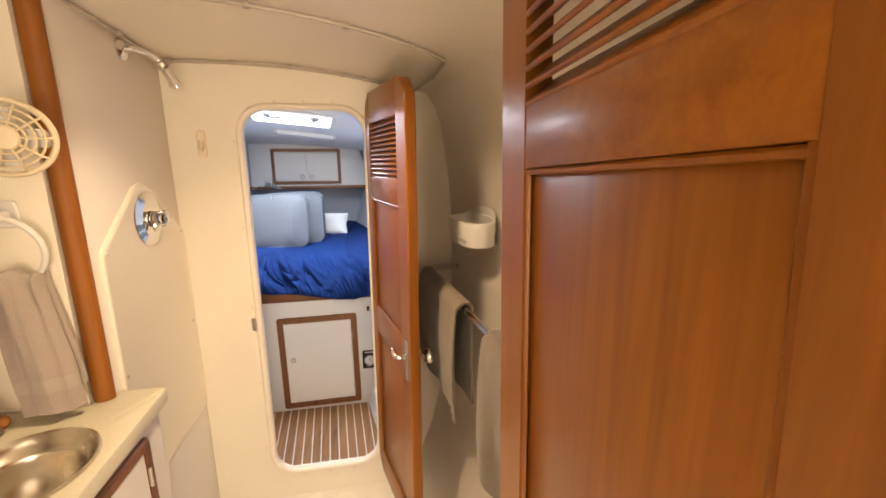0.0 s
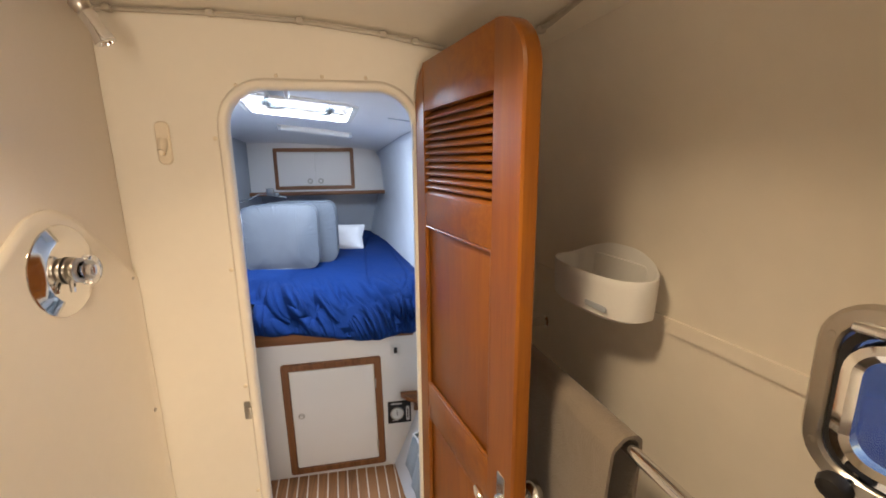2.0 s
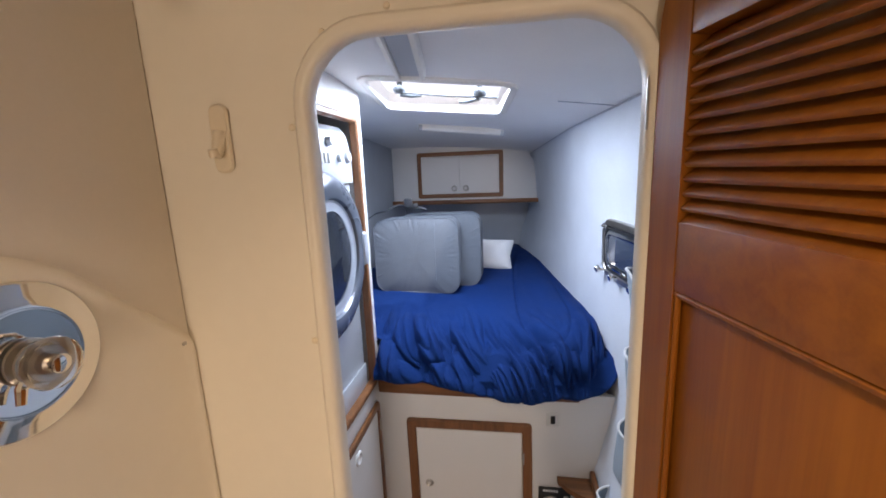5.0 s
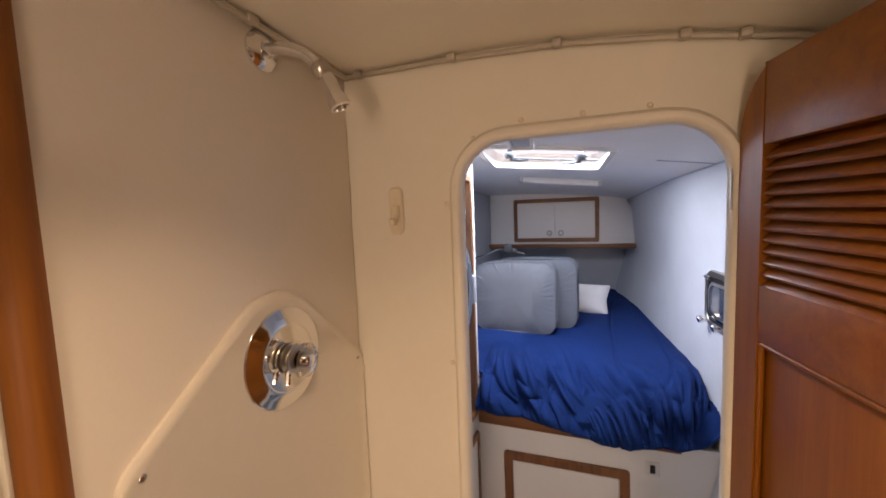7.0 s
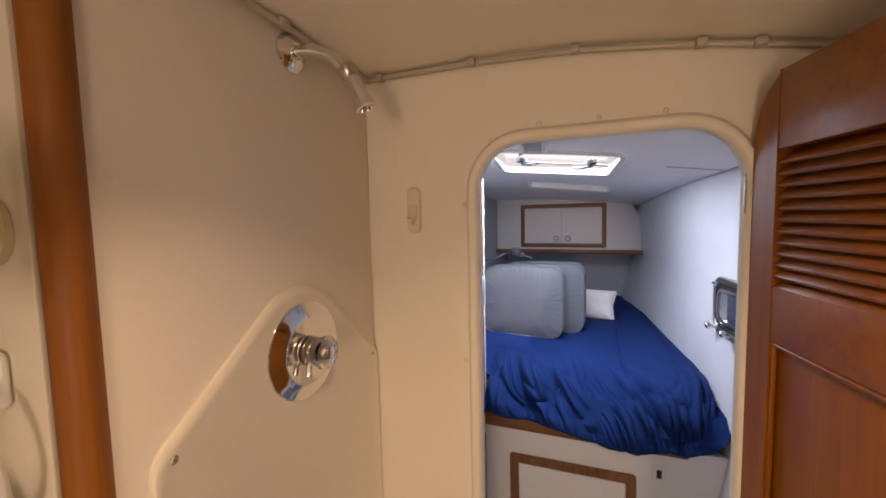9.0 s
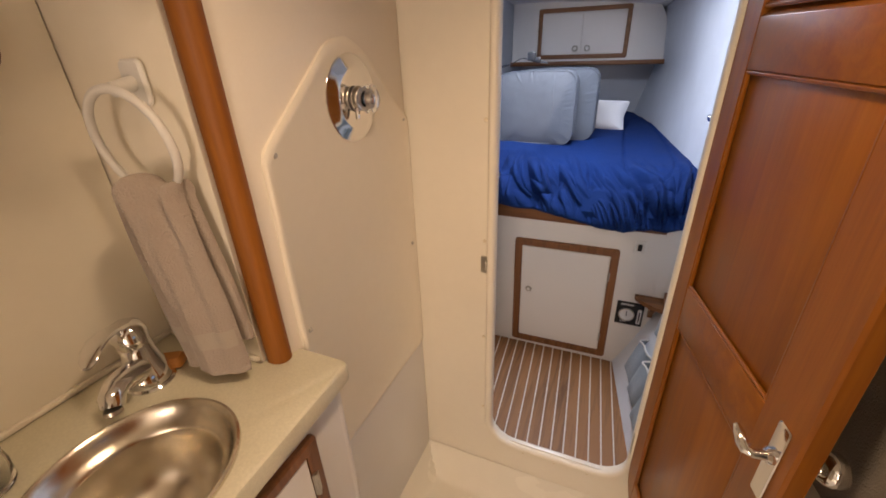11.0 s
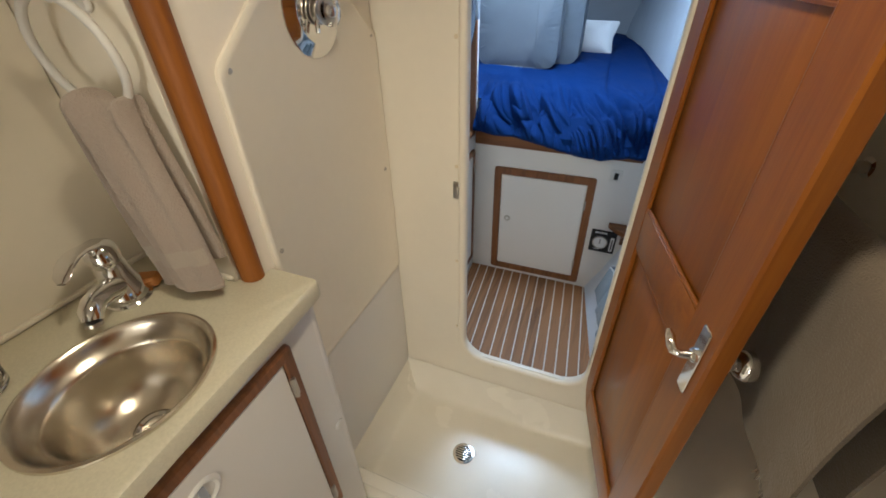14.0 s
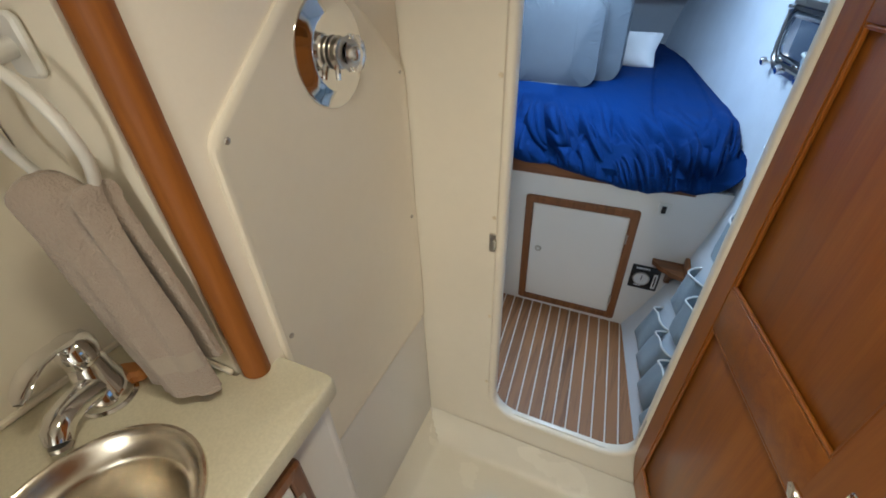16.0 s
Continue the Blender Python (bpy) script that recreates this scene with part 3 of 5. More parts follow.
corner = [(0.30, 1.17), (0.40, 1.19), (0.452, 1.215), (0.458, 1.24)]
runs = [
    [under(-0.405, y, 0.010) for y in (1.10, 1.3, 1.46, 1.61)],
    [under(x, 1.612, 0.008) for x in (-0.41, -0.2, 0.0, 0.17, 0.3, 0.40)],
    [under(-0.40 + 0.70 * i / 8, 1.10 + 0.07 * i / 8, 0.008) for i in range(9)] + [under(x, y, 0.008) for x, y in corner] + [under(0.452, 1.35, 0.010), under(0.43, 1.50, 0.012), under(0.41, 1.61, 0.014)],
]
for pts in runs:
    part("rail", tube(pts, 0.005, 8), CURTAIN_TRACK, track)
for p in [under(x, 1.609, 0.006) for x in (-0.376, -0.186, -0.008, 0.17, 0.242, 0.356)] + [under(-0.25, 1.118, 0.006), under(-0.02, 1.14, 0.006), under(0.20, 1.162, 0.006), under(-0.404, 1.38, 0.006), under(0.448, 1.38, 0.008)]:
    part("clip", box(p.x - 0.008, p.x + 0.008, p.y - 0.011, p.y + 0.008, p.z - 0.009, p.z + 0.004, 0.004), CURTAIN_TRACK, track)

hook = thing("robe_hook", (-0.313, 1.619, 1.53), "aged cream plastic robe hook on the bulkhead", "hook")
part("plate", slab(0.030, 0.092, 0.012, 0, 0.006, lambda u, v, d: Vector((-0.313 + u, 1.619 - d, 1.577 + v)), 0.003), HOOKP, hook)
part("peg", tube([(-0.313, 1.616, 1.585), (-0.313, 1.608, 1.566), (-0.313, 1.602, 1.556), (-0.313, 1.597, 1.556), (-0.313, 1.595, 1.563)], [0.010, 0.009, 0.008, 0.007, 0.006], 10), HOOKP, hook)
strike = thing("door_strike", (-0.205, 1.619, 0.885), "small nickel strike plate on the doorway rim", "latch")
part("plate", slab(0.018, 0.050, 0.004, 0, 0.003, lambda u, v, d: Vector((-0.209 + u, 1.618 - d, 0.911 + v)), 0.001), NICKEL, strike)
part("catch", box(-0.206, -0.198, 1.604, 1.616, 0.898, 0.924, 0.003), NICKEL, strike)

# ---- louvred doors ----


def louvre_door(name, m, width, z0, z1, bands, radius, label, slats, stile=0.050, stile_free=0.090):
    """A varnished frame door: bands are (bottom, top, kind) between its rails; local x across, y thickness from 0 to 0.032, z up."""
    at = m @ Vector((0, 0, z0))
    ob = thing(name, at, label, "door", kind="structure")
    T = 0.032
    # frame face with its openings, as strips between the stiles
    def half(zz):
        h = (z1 - z0) / 2 - abs(zz - (z0 + z1) / 2)
        if h >= radius:
            return width / 2
        return width / 2 - radius + math.sqrt(max(0, radius ** 2 - (radius - h) ** 2))
    zs = sorted({z0, z1, *[z0 + radius * (1 - math.cos(radians(a))) for a in range(10, 91, 10)], *[z1 - radius * (1 - math.cos(radians(a))) for a in range(10, 91, 10)], *[z for b in bands for z in b[:2]]})
    free, hinge_side = width - stile_free, stile
    stiles = []
    for side in (0, 1):
        loops = []
        for z in zs:
            x = width / 2 - half(z) if side == 0 else width / 2 + half(z)
            i = min(hinge_side, width / 2) if side == 0 else free
            if (side == 0 and x > i - 0.002) or (side == 1 and x < i + 0.002):
                x = i - 0.002 if side == 0 else i + 0.002
            e = 0.004
            s = -1 if side == 0 else 1
            loops.append([(i, 0, z), (x - s * e, 0, z), (x, e, z), (x, T - e, z), (x - s * e, T, z), (i, T, z)])
        part("stile", loft(loops), VARNISH_Z, ob, m=m)
    tops = [z0] + [z for b in bands for z in b[:2]] + [z1]
    for a, b in zip(tops[::2], tops[1::2]):
        part("rail", box(hinge_side + 0.0005, free - 0.0005, 0.0006, T - 0.0006, a, b, 0.0015), VARNISH_X, ob, m=m)
    for a, b, kind in bands:
        if kind == "panel":
            part("panel", box(hinge_side + 0.0005, free - 0.0005, 0.009, T - 0.009, a + 0.0005, b - 0.0005, 0.0005), VARNISH_Z, ob, m=m)
            for p0, p1 in (((hinge_side + 0.004, 0.0045, a), (hinge_side + 0.004, 0.0045, b)), ((free - 0.004, 0.0045, a), (free - 0.004, 0.0045, b)), ((hinge_side, 0.0045, b - 0.004), (free, 0.0045, b - 0.004)), ((hinge_side, 0.0045, a + 0.004), (free, 0.0045, a + 0.004))):
                part("bead", tube([p0, p1], 0.0035, 6), VARNISH_Z, ob, m=m)
        else:
            n = slats
            pitch = (b - a) / n
            for i in range(n):
                zc = a + pitch * (i + 0.5)
                hw = 0.017 if pitch < 0.017 else 0.022
                s = box(hinge_side + 0.001, free - 0.001, -hw, hw, -0.003, 0.003, 0.002)
                s.transform(Matrix.Translation((0, T / 2, zc)) @ Matrix.Rotation(radians(38), 4, "X"))
                part("slat", s, VARNISH_X, ob, m=m)
    return ob


# the forward cabin's door, standing open into the head
HINGE = Vector((0.238, 1.610, 0))
CABIN_DOOR = Matrix.Translation(HINGE) @ Matrix.Rotation(radians(-77.0), 4, "Z")
cabin_door = louvre_door("door_cabin", CABIN_DOOR, 0.452, 0.245, 1.745, ((0.335, 0.875, "panel"), (0.973, 1.386, "panel"), (1.461, 1.643, "louvre")), 0.085, "varnished teak louvred door standing open on its hinges", 12, 0.056, 0.084)

# ---- cabin shell ----
solid("wall_cabin_port", box(-0.80, -0.76, 1.638, 4.30, -0.1, 1.9, 0), GREYWALL, "blue-grey lined cabin side", "wall")
solid("wall_cabin_end", box(-0.80, 0.5, 4.26, 4.30, -0.1, 1.9, 0), GREYWALL, "blue-grey lined end of the cabin", "wall")
HATCH, HATCH_TURN = (-0.148, 2.477, 0.42, 0.41), radians(6.5)


def hatch_plan(u, v):
    c, s = math.cos(HATCH_TURN), math.sin(HATCH_TURN)
    return HATCH[0] + u * c - v * s, HATCH[1] + u * s + v * c


def cabin_roof():
    """The cambered ceiling, in rings from the hatch's edge outwards."""
    hole = [hatch_plan(u, v) for u, v in rrect(HATCH[2], HATCH[3], 0.03, 4)]
    cx, cy = HATCH[0], HATCH[1]
    x0, x1, y0, y1 = -0.80, 0.62, 1.638, 4.30
    angles = sorted({round(math.atan2(y - cy, x - cx), 5) for x, y in hole + [(x0, y0), (x1, y0), (x1, y1), (x0, y1)]} | {round(radians(a), 5) for a in range(-178, 180, 6)})

    def reach(a):
        dx, dy = math.cos(a), math.sin(a)
        return min((x1 - cx) / dx if dx > 1e-9 else 99, (x0 - cx) / dx if dx < -1e-9 else 99, (y1 - cy) / dy if dy > 1e-9 else 99, (y0 - cy) / dy if dy < -1e-9 else 99)

    def rim_at(a):
        best = 0
        dx, dy = math.cos(a), math.sin(a)
        for (ax, ay), (bx, by) in zip(hole, hole[1:] + hole[:1]):
            ex, ey = bx - ax, by - ay
            det = -dx * ey + dy * ex
            if abs(det) < 1e-12:
                continue
            px, py = ax - cx, ay - cy
            s, k = (-px * ey + py * ex) / det, (dx * py - dy * px) / det
            if s > 0 and -1e-4 <= k <= 1.0001:
                best = max(best, s)
        return best
    loops = []
    for lift in (0.0, 0.05):
        rings = []
        for i in range(9):
            k = (i / 8) ** 1.3
            rings.append([(cx + r * math.cos(a), cy + r * math.sin(a), cabin_ceiling(cx + r * math.cos(a), cy + r * math.sin(a)) + lift) for a in angles for r in [rim_at(a) + (reach(a) - rim_at(a)) * k]])
        loops += rings if lift == 0 else rings[::-1]
    return loft(loops, wrap=True)


solid("ceiling_cabin", cabin_roof(), CEIL, "pale cambered cabin ceiling with a hatch opening", "ceiling")
solid("floor", box(-0.80, 0.36, 1.638, 2.415, 0.0, 0.030, 0), HOLLY, "teak planked cabin sole with pale strips", "floor")
solid("ground", box(-400, 400, -400, 400, -0.9, -0.8, 0), WATER, "open blue water round the boat", "water")


def lever_set(door, m, x, z):
    """Chrome lever and plate on the near face, with a round knob on the far one."""
    h = part("handle_plate", slab(0.026, 0.135, 0.005, 0.0, -0.004, lambda u, v, d: Vector((x + u, d, z + v)), 0.0015), CHROME, door, "chrome handle plate", m)
    part("lever", merged(tube([(x, -0.003, z + 0.012), (x, -0.027, z + 0.012), (x - 0.004, -0.034, z + 0.013), (x - 0.012, -0.036, z + 0.017), (x - 0.024, -0.036, z + 0.024), (x - 0.034, -0.036, z + 0.028)], [0.008, 0.006, 0.007, 0.0075, 0.0075, 0.004], 12), lathe([(0.012, 0), (0.012, 0.005), (0.008, 0.009)], facing((x, -0.003, z + 0.012), (0, -1, 0)), 16)), CHROME, h, "", m)
    k = part("rose", lathe([(0.024, 0), (0.024, 0.004), (0.012, 0.008), (0.010, 0.022)], facing((x, 0.032, z), (0, 1, 0)), 20), CHROME, door, "", m)
    part("knob", lathe([(0.011, 0.02), (0.020, 0.026), (0.025, 0.036), (0.023, 0.046), (0.015, 0.052), (0.004, 0.054)], facing((x, 0.032, z), (0, 1, 0)), 20), CHROME, k, "", m)
    part("key_plate", slab(0.03, 0.05, 0.006, 0.032, 0.036, lambda u, v, d: Vector((x + u, d, z - 0.065 + v)), 0.001), CHROME, door, "", m)


lever_set(cabin_door, CABIN_DOOR, 0.420, 0.920)
for z in (0.42, 1.60):
    part("hinge", merged(box(-0.004, 0.0, 0.004, 0.028, z - 0.04, z + 0.04, 0.001), tube([(-0.006, 0.0, z - 0.04), (-0.006, 0.0, z + 0.04)], 0.006, 10)), NICKEL, cabin_door, "", CABIN_DOOR)
stop = thing("door_stop", (0.405, 1.20, 0.135), "black rubber door stop on the pan edge", "door stop")
part("foot", lathe([(0.016, 0), (0.016, 0.01), (0.012, 0.014), (0.009, 0.06)], facing((0.405, 1.20, 0.055), (0, 0, 1)), 14), RUBBER, stop)
part("bumper", lathe([(0.009, 0.05), (0.018, 0.06), (0.019, 0.085), (0.014, 0.095), (0.003, 0.097)], facing((0.405, 1.20, 0.055), (0, 0, 1)), 14), RUBBER, stop)

# the entrance door, folded back along the starboard side
ENTRY = Matrix.Translation((0.410, 0.10, 0)) @ Matrix.Translation((0, 0.395, 1.5)) @ Matrix.Rotation(radians(-3.0), 4, "X") @ Matrix.Translation((0, -0.395, -1.5)) @ Matrix.Rotation(radians(90), 4, "Z") @ Matrix.Diagonal((1, -1, 1, 1))
entry_door = louvre_door("door_entry", ENTRY, 0.480, 0.06, 1.80, ((0.16, 0.86, "panel"), (0.96, 1.505, "panel"), (1.578, 1.71, "louvre")), 0.03, "varnished teak louvred entrance door standing open", 7, 0.082, 0.082)
for z in (0.3, 1.55):
    part("hinge", tube([(-0.006, 0.03, z - 0.04), (-0.006, 0.03, z + 0.04)], 0.006, 10), NICKEL, entry_door, "", ENTRY)

# ---- starboard side of the head ----
basket = thing("soap_basket", (0.56, 1.31, 1.256), "white plastic soap basket on the hull side", "soap dish")


def basket_loops():
    p, f, u, n = hull_frame(1.305, 1.322)
    out = []
    for s, h, w in ((0.55, -0.062, 0.0), (0.85, -0.062, 0.0), (0.97, -0.055, 0.0), (1.0, 0.0, 0.0), (1.0, 0.014, 0.0), (0.985, 0.017, 0), (0.955, 0.014, 0.0), (0.93, -0.045, 0.0), (0.6, -0.052, 0)):
        lp = []
        for k in range(40):
            a = 2 * math.pi * k / 40
            fx, nx = math.cos(a), math.sin(a)
            sf = math.copysign(abs(fx) ** 0.75, fx) * 0.122 * s
            sn = 0.052 + math.copysign(abs(nx) ** 0.85, nx) * (0.054 if nx > 0 else 0.050) * s
            rise = 0.034 * (1 - (sf / 0.118) ** 2) if (h > -0.01 and nx < 0) else 0
            lp.append(p + f * sf + n * sn + Vector((0, 0, h + rise)))
        out.append(lp)
    return out


part("tray", loft(basket_loops()), WHITEP, basket)
p, f, u, n = hull_frame(1.305, 1.330)
part("slot", loft([[p + f * (-0.05 + a) + n * (0.1065 + d) + Vector((0, 0, -0.047 + b)) for a, b in rrect(0.055, 0.010, 0.004, 3)] for d in (-0.004, -0.0015)]), GREYP, basket)
part("mount", loft([[p + f * a + n * d + Vector((0, 0, -0.01 + b)) for a, b in rrect(0.14, 0.05, 0.01, 4)] for d in (-0.002, 0.012)]), WHITEP, basket)

BAR0, BAR1 = Vector((0.437, 1.535, 1.115)), Vector((0.535, 0.56, 1.118))
bar = thing("towel_bar", (0.5, 1.05, 1.1), "chrome towel bar along the hull side", "towel bar")
part("rod", tube([BAR0, BAR0.lerp(BAR1, 0.5), BAR1], 0.010, 12), CHROME, bar)
for q in (BAR0, BAR1):
    w = Vector((hull_x(q.y, q.z) + 0.004, q.y + 0.03, q.z))
    b = part("bracket", tube([q, q.lerp(w, 0.5), w], [0.012, 0.010, 0.012], 12), CHROME, bar)
    part("flange", lathe([(0.024, 0), (0.024, 0.005), (0.014, 0.012)], facing(w, (q - w)), 18), CHROME, b)


def draped_towel(name, t0, t1, drop_in, drop_out, label, seed):
    """A folded towel hung over the bar between two shares of its length."""
    rng = random.Random(seed)
    a, b = BAR0.lerp(BAR1, t0), BAR0.lerp(BAR1, t1)
    along = (b - a)
    side = Vector((-1, -0.1, 0)).normalized()
    prof = []
    for i in range(15):
        k = i / 14
        prof.append((0.019 + 0.012 * math.sin(k * 2.4), -drop_in * (1 - k)))
    for i in range(1, 8):
        q = math.pi * i / 8
        prof.append((0.019 * math.cos(q), 0.017 * math.sin(q)))
    for i in range(15):
        k = i / 14
        prof.append((-0.019 - 0.010 * k, -drop_out * k))
    ph = [rng.uniform(0, 6) for _ in range(4)]

    def at(u, v, extra):
        i = v * (len(prof) - 1)
        j = min(int(i), len(prof) - 2)
        s = prof[j][0] + (prof[j + 1][0] - prof[j][0]) * (i - j)
        h = prof[j][1] + (prof[j + 1][1] - prof[j][1]) * (i - j)
        deep = min(1, abs(min(0, h)) / 0.25)
        wave = (0.008 * math.sin(u * 7 + ph[0] + v) + 0.004 * math.sin(u * 17 + ph[1])) * deep
        pull = 0.02 * deep * math.sin(v * 3 + ph[2])
        return a + along * u + Vector((0, pull * (0.5 - u), 0)) + side * (s + (extra if s > 0 else -extra) + wave) + Vector((0, 0, h + (extra if h > 0 else 0) + 0.006 * math.sin(u * 5 + ph[3]) * deep))
    nu, nv = 28, 60
    loops = []
    for j in range(nv + 1):
        v = j / nv
        outer = [at(i / nu, v, 0.004) for i in range(nu + 1)]
        inner = [at(i / nu, v, -0.0015) for i in range(nu, -1, -1)]
        loops.append(outer + inner)
    tw = thing(name, (a + b) / 2 - Vector((0, 0, max(drop_in, drop_out))), label, "towel", "towels on the bar")
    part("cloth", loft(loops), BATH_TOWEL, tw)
    fringe = []
    for i in range(14):
        q = at(0.80 + 0.19 * i / 13, 0.0, 0.002)
        fringe.append(tube([q + Vector((0, 0, 0.004)), q + Vector((rng.uniform(-0.004, 0.004), rng.uniform(-0.004, 0.004), -0.018))], [0.0022, 0.0012], 5))
    part("fringe", merged(*fringe), BATH_TOWEL, tw)
    border = [[at(i / nu, 0.06 + 0.05 * j, 0.0052) for i in range(nu + 1)] for j in range(2)]
    part("woven_band", loft(border, close=False), BATH_TOWEL, tw)
    return tw


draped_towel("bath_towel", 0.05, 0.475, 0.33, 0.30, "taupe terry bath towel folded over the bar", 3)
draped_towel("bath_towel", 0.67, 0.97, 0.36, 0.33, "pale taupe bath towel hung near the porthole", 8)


def porthole(name, y, z, w, h, label, knobs):
    p, f, u, n = hull_frame(y, z)
    ob = thing(name, p, label, "porthole", kind="structure")
    put = lambda a, b, d: p + f * a + u * b + n * d
    part("flange", rr_sweep(w - 0.05, h - 0.05, 0.035, [(0.0, -0.03), (0.0, 0.010), (0.004, 0.014), (0.020, 0.012), (0.025, 0.006), (0.026, -0.004), (0.026, -0.012)], put), NICKEL, ob, "polished nickel outer flange")
    deep = 1.0 if w > 0.38 else 0.5
    part("inner_frame", rr_sweep(w - 0.105, h - 0.105, 0.028, [(0.0, 0.002), (-0.002, 0.022 * deep), (0.006, 0.027 * deep), (0.016, 0.025 * deep), (0.019, 0.012 * deep), (0.019, 0.002)], put), CHROME, ob)
    part("gasket", rr_sweep(w - 0.072, h - 0.072, 0.03, [(0.0, 0.002), (0.0, 0.012), (0.010, 0.012), (0.0105, 0.002)], put), RUBBER, ob)
    g = part("pane", rr_sweep(w - 0.10, h - 0.10, 0.026, [(-0.002, 0.004), (0, 0.006), (0, 0.009), (-0.002, 0.011)], put, cap=True, wrap=False), GLASS, ob)
    g.visible_shadow = False
    for a in (-0.36, 0.36):
        q = put(a * w, h / 2 - 0.028, 0.018)
        part("hinge", tube([q - f * 0.022, q + f * 0.022], 0.007, 10), CHROME, ob)
    for a in knobs:
        q = put(a * w, -h / 2 + 0.025, 0.012)
        k = part("dog_bolt", tube([q - u * 0.008 + n * 0.0, q - u * 0.002 + n * (0.030 if w > 0.38 else 0.018)], 0.006, 10), CHROME, ob)
        part("dog_knob", lathe([(0.008, 0.0), (0.019, 0.004), (0.021, 0.012), (0.017, 0.022), (0.008, 0.026), (0.002, 0.026)], facing(q + n * (0.022 if w > 0.38 else 0.012), n - u * 0.25) @ Matrix.Scale(0.85 if w > 0.38 else 0.7, 4), 14), RUBBER if w > 0.38 else CHROME, k)
    for a, b in ((-0.46, 0.3), (-0.46, -0.3), (-0.2, 0.44), (0.2, 0.44), (0.46, 0.3), (0.46, -0.3), (0.0, -0.44)):
        part("screw", lathe([(0.005, 0), (0.004, 0.0015), (0.001, 0.002)], facing(put(a * w, b * h, 0.0125), n), 8), NICKEL, ob)
    return ob


porthole("window_1", *HEAD_PORT, 0.43, 0.235, "nickel framed porthole with blue tinted pane", (0.36, -0.36))
porthole("window_2", *CABIN_PORT, 0.355, 0.205, "chrome framed cabin porthole with turned dogs", (0.44, 0.1, -0.3))

# ---- vanity ----
TOP = 0.94


def plate_with_hole(outer, hole, z0, z1, ease):
    cx, cy = sum(p[0] for p in hole) / len(hole), sum(p[1] for p in hole) / len(hole)
    angles = sorted({round(math.atan2(y - cy, x - cx), 6) for x, y in list(hole) + list(outer)})

    def cast(a, poly):
        dx, dy = math.cos(a), math.sin(a)
        best = None
        for (ax, ay), (bx, by) in zip(poly, poly[1:] + poly[:1]):
            ex, ey = bx - ax, by - ay
            det = dx * -ey + dy * ex
            if abs(det) < 1e-12:
                continue
            px, py = ax - cx, ay - cy
            s, k = (px * -ey + py * ex) / det, (dx * py - dy * px) / det
            if s > 0 and -1e-6 <= k <= 1 + 1e-6 and (best is None or s > best):
                best = s
        return best
    hi = [(cast(a, list(hole)), a) for a in angles]
    ho = [(cast(a, list(outer)), a) for a in angles]
    ring = lambda rs, z, cut: [(cx + (r - cut) * math.cos(a), cy + (r - cut) * math.sin(a), z) for r, a in rs]
    return loft([ring(hi, z1, 0), ring(ho, z1, ease), ring(ho, z1 - ease * 0.3, ease * 0.3), ring(ho, z1 - ease, 0), ring(ho, z0 + ease * 0.4, 0), ring(ho, z0, ease * 0.4), ring(hi, z0, 0)], wrap=True)


def soften(pts, r):
    return [(p.x, p.y) for p in smooth_corner(pts, r, 4)]


SINK, SA, SB = (-0.446, 0.851), 0.117, 0.127
sink_hole = [(SINK[0] + SA * math.cos(2 * math.pi * k / 48), SINK[1] + SB * math.sin(2 * math.pi * k / 48)) for k in range(48)]
outer = [(-0.699, 0.46), (-0.42, 0.46)] + soften([(-0.42, 0.46), (-0.290, 0.69), (-0.307, 1.146), (-0.452, 1.145)], 0.018)[5:15] + [(-0.452, 1.145), (-0.452, 1.087), (-0.699, 1.087)]
counter = thing("vanity_counter", (-0.5, 0.8, TOP - 0.038), "speckled beige laminate vanity counter", "counter")
part("top", plate_with_hole(outer, sink_hole, TOP - 0.038, TOP, 0.010), COUNTER, counter)
part("sealant_bead", merged(box(-0.699, -0.690, 0.46, 1.087, TOP, TOP + 0.010, 0.003), box(-0.69, -0.46, 1.080, 1.0885, TOP, TOP + 0.008, 0.003)), GELCOAT, counter, "cream sealant bead along the wall")

sink = thing("sink", (SINK[0], SINK[1], TOP - 0.13), "oval brushed stainless steel sink set into the counter", "sink")
prof = [(1.075, 0.0005), (1.068, 0.0045), (1.035, 0.006), (1.0, 0.0035), (0.97, -0.005), (0.92, -0.015), (0.86, -0.022), (0.825, -0.025), (0.805, -0.031), (0.785, -0.045), (0.74, -0.068), (0.65, -0.092), (0.52, -0.108), (0.36, -0.117), (0.22, -0.121), (0.2, -0.122)]
bowl = loft([[(SINK[0] + SA * s * math.cos(a), SINK[1] + SB * s * math.sin(a), TOP + h) for a in [2 * math.pi * k / 64 for k in range(64)]] for s, h in prof], cap=False)
part("bowl", bowl, STEEL, sink)
part("drain_ring", lathe([(0.030, 0.0), (0.031, 0.003), (0.026, 0.0045), (0.021, 0.002), (0.020, -0.006)], facing((SINK[0], SINK[1], TOP - 0.122), (0, 0, 1))), CHROME, sink)
part("drain_cup", lathe([(0.0205, -0.004), (0.016, -0.012), (0.004, -0.013), (0.001, -0.0125)], facing((SINK[0], SINK[1], TOP - 0.122), (0, 0, 1))), NICKEL, sink)

fb = Vector((-0.600, 0.981, TOP))
faucet = thing("faucet", fb, "chrome single-lever basin mixer", "faucet")
fd = Vector((0.52, -0.85, 0)).normalized()
fs = Vector((0.85, 0.52, 0)).normalized()


def oval(c, a, b, tilt=0.0, n=28):
    f = fd * math.cos(tilt) + Vector((0, 0, math.sin(tilt)))
    return [c + f * a * math.cos(2 * math.pi * j / n) + fs * b * math.sin(2 * math.pi * j / n) for j in range(n)]


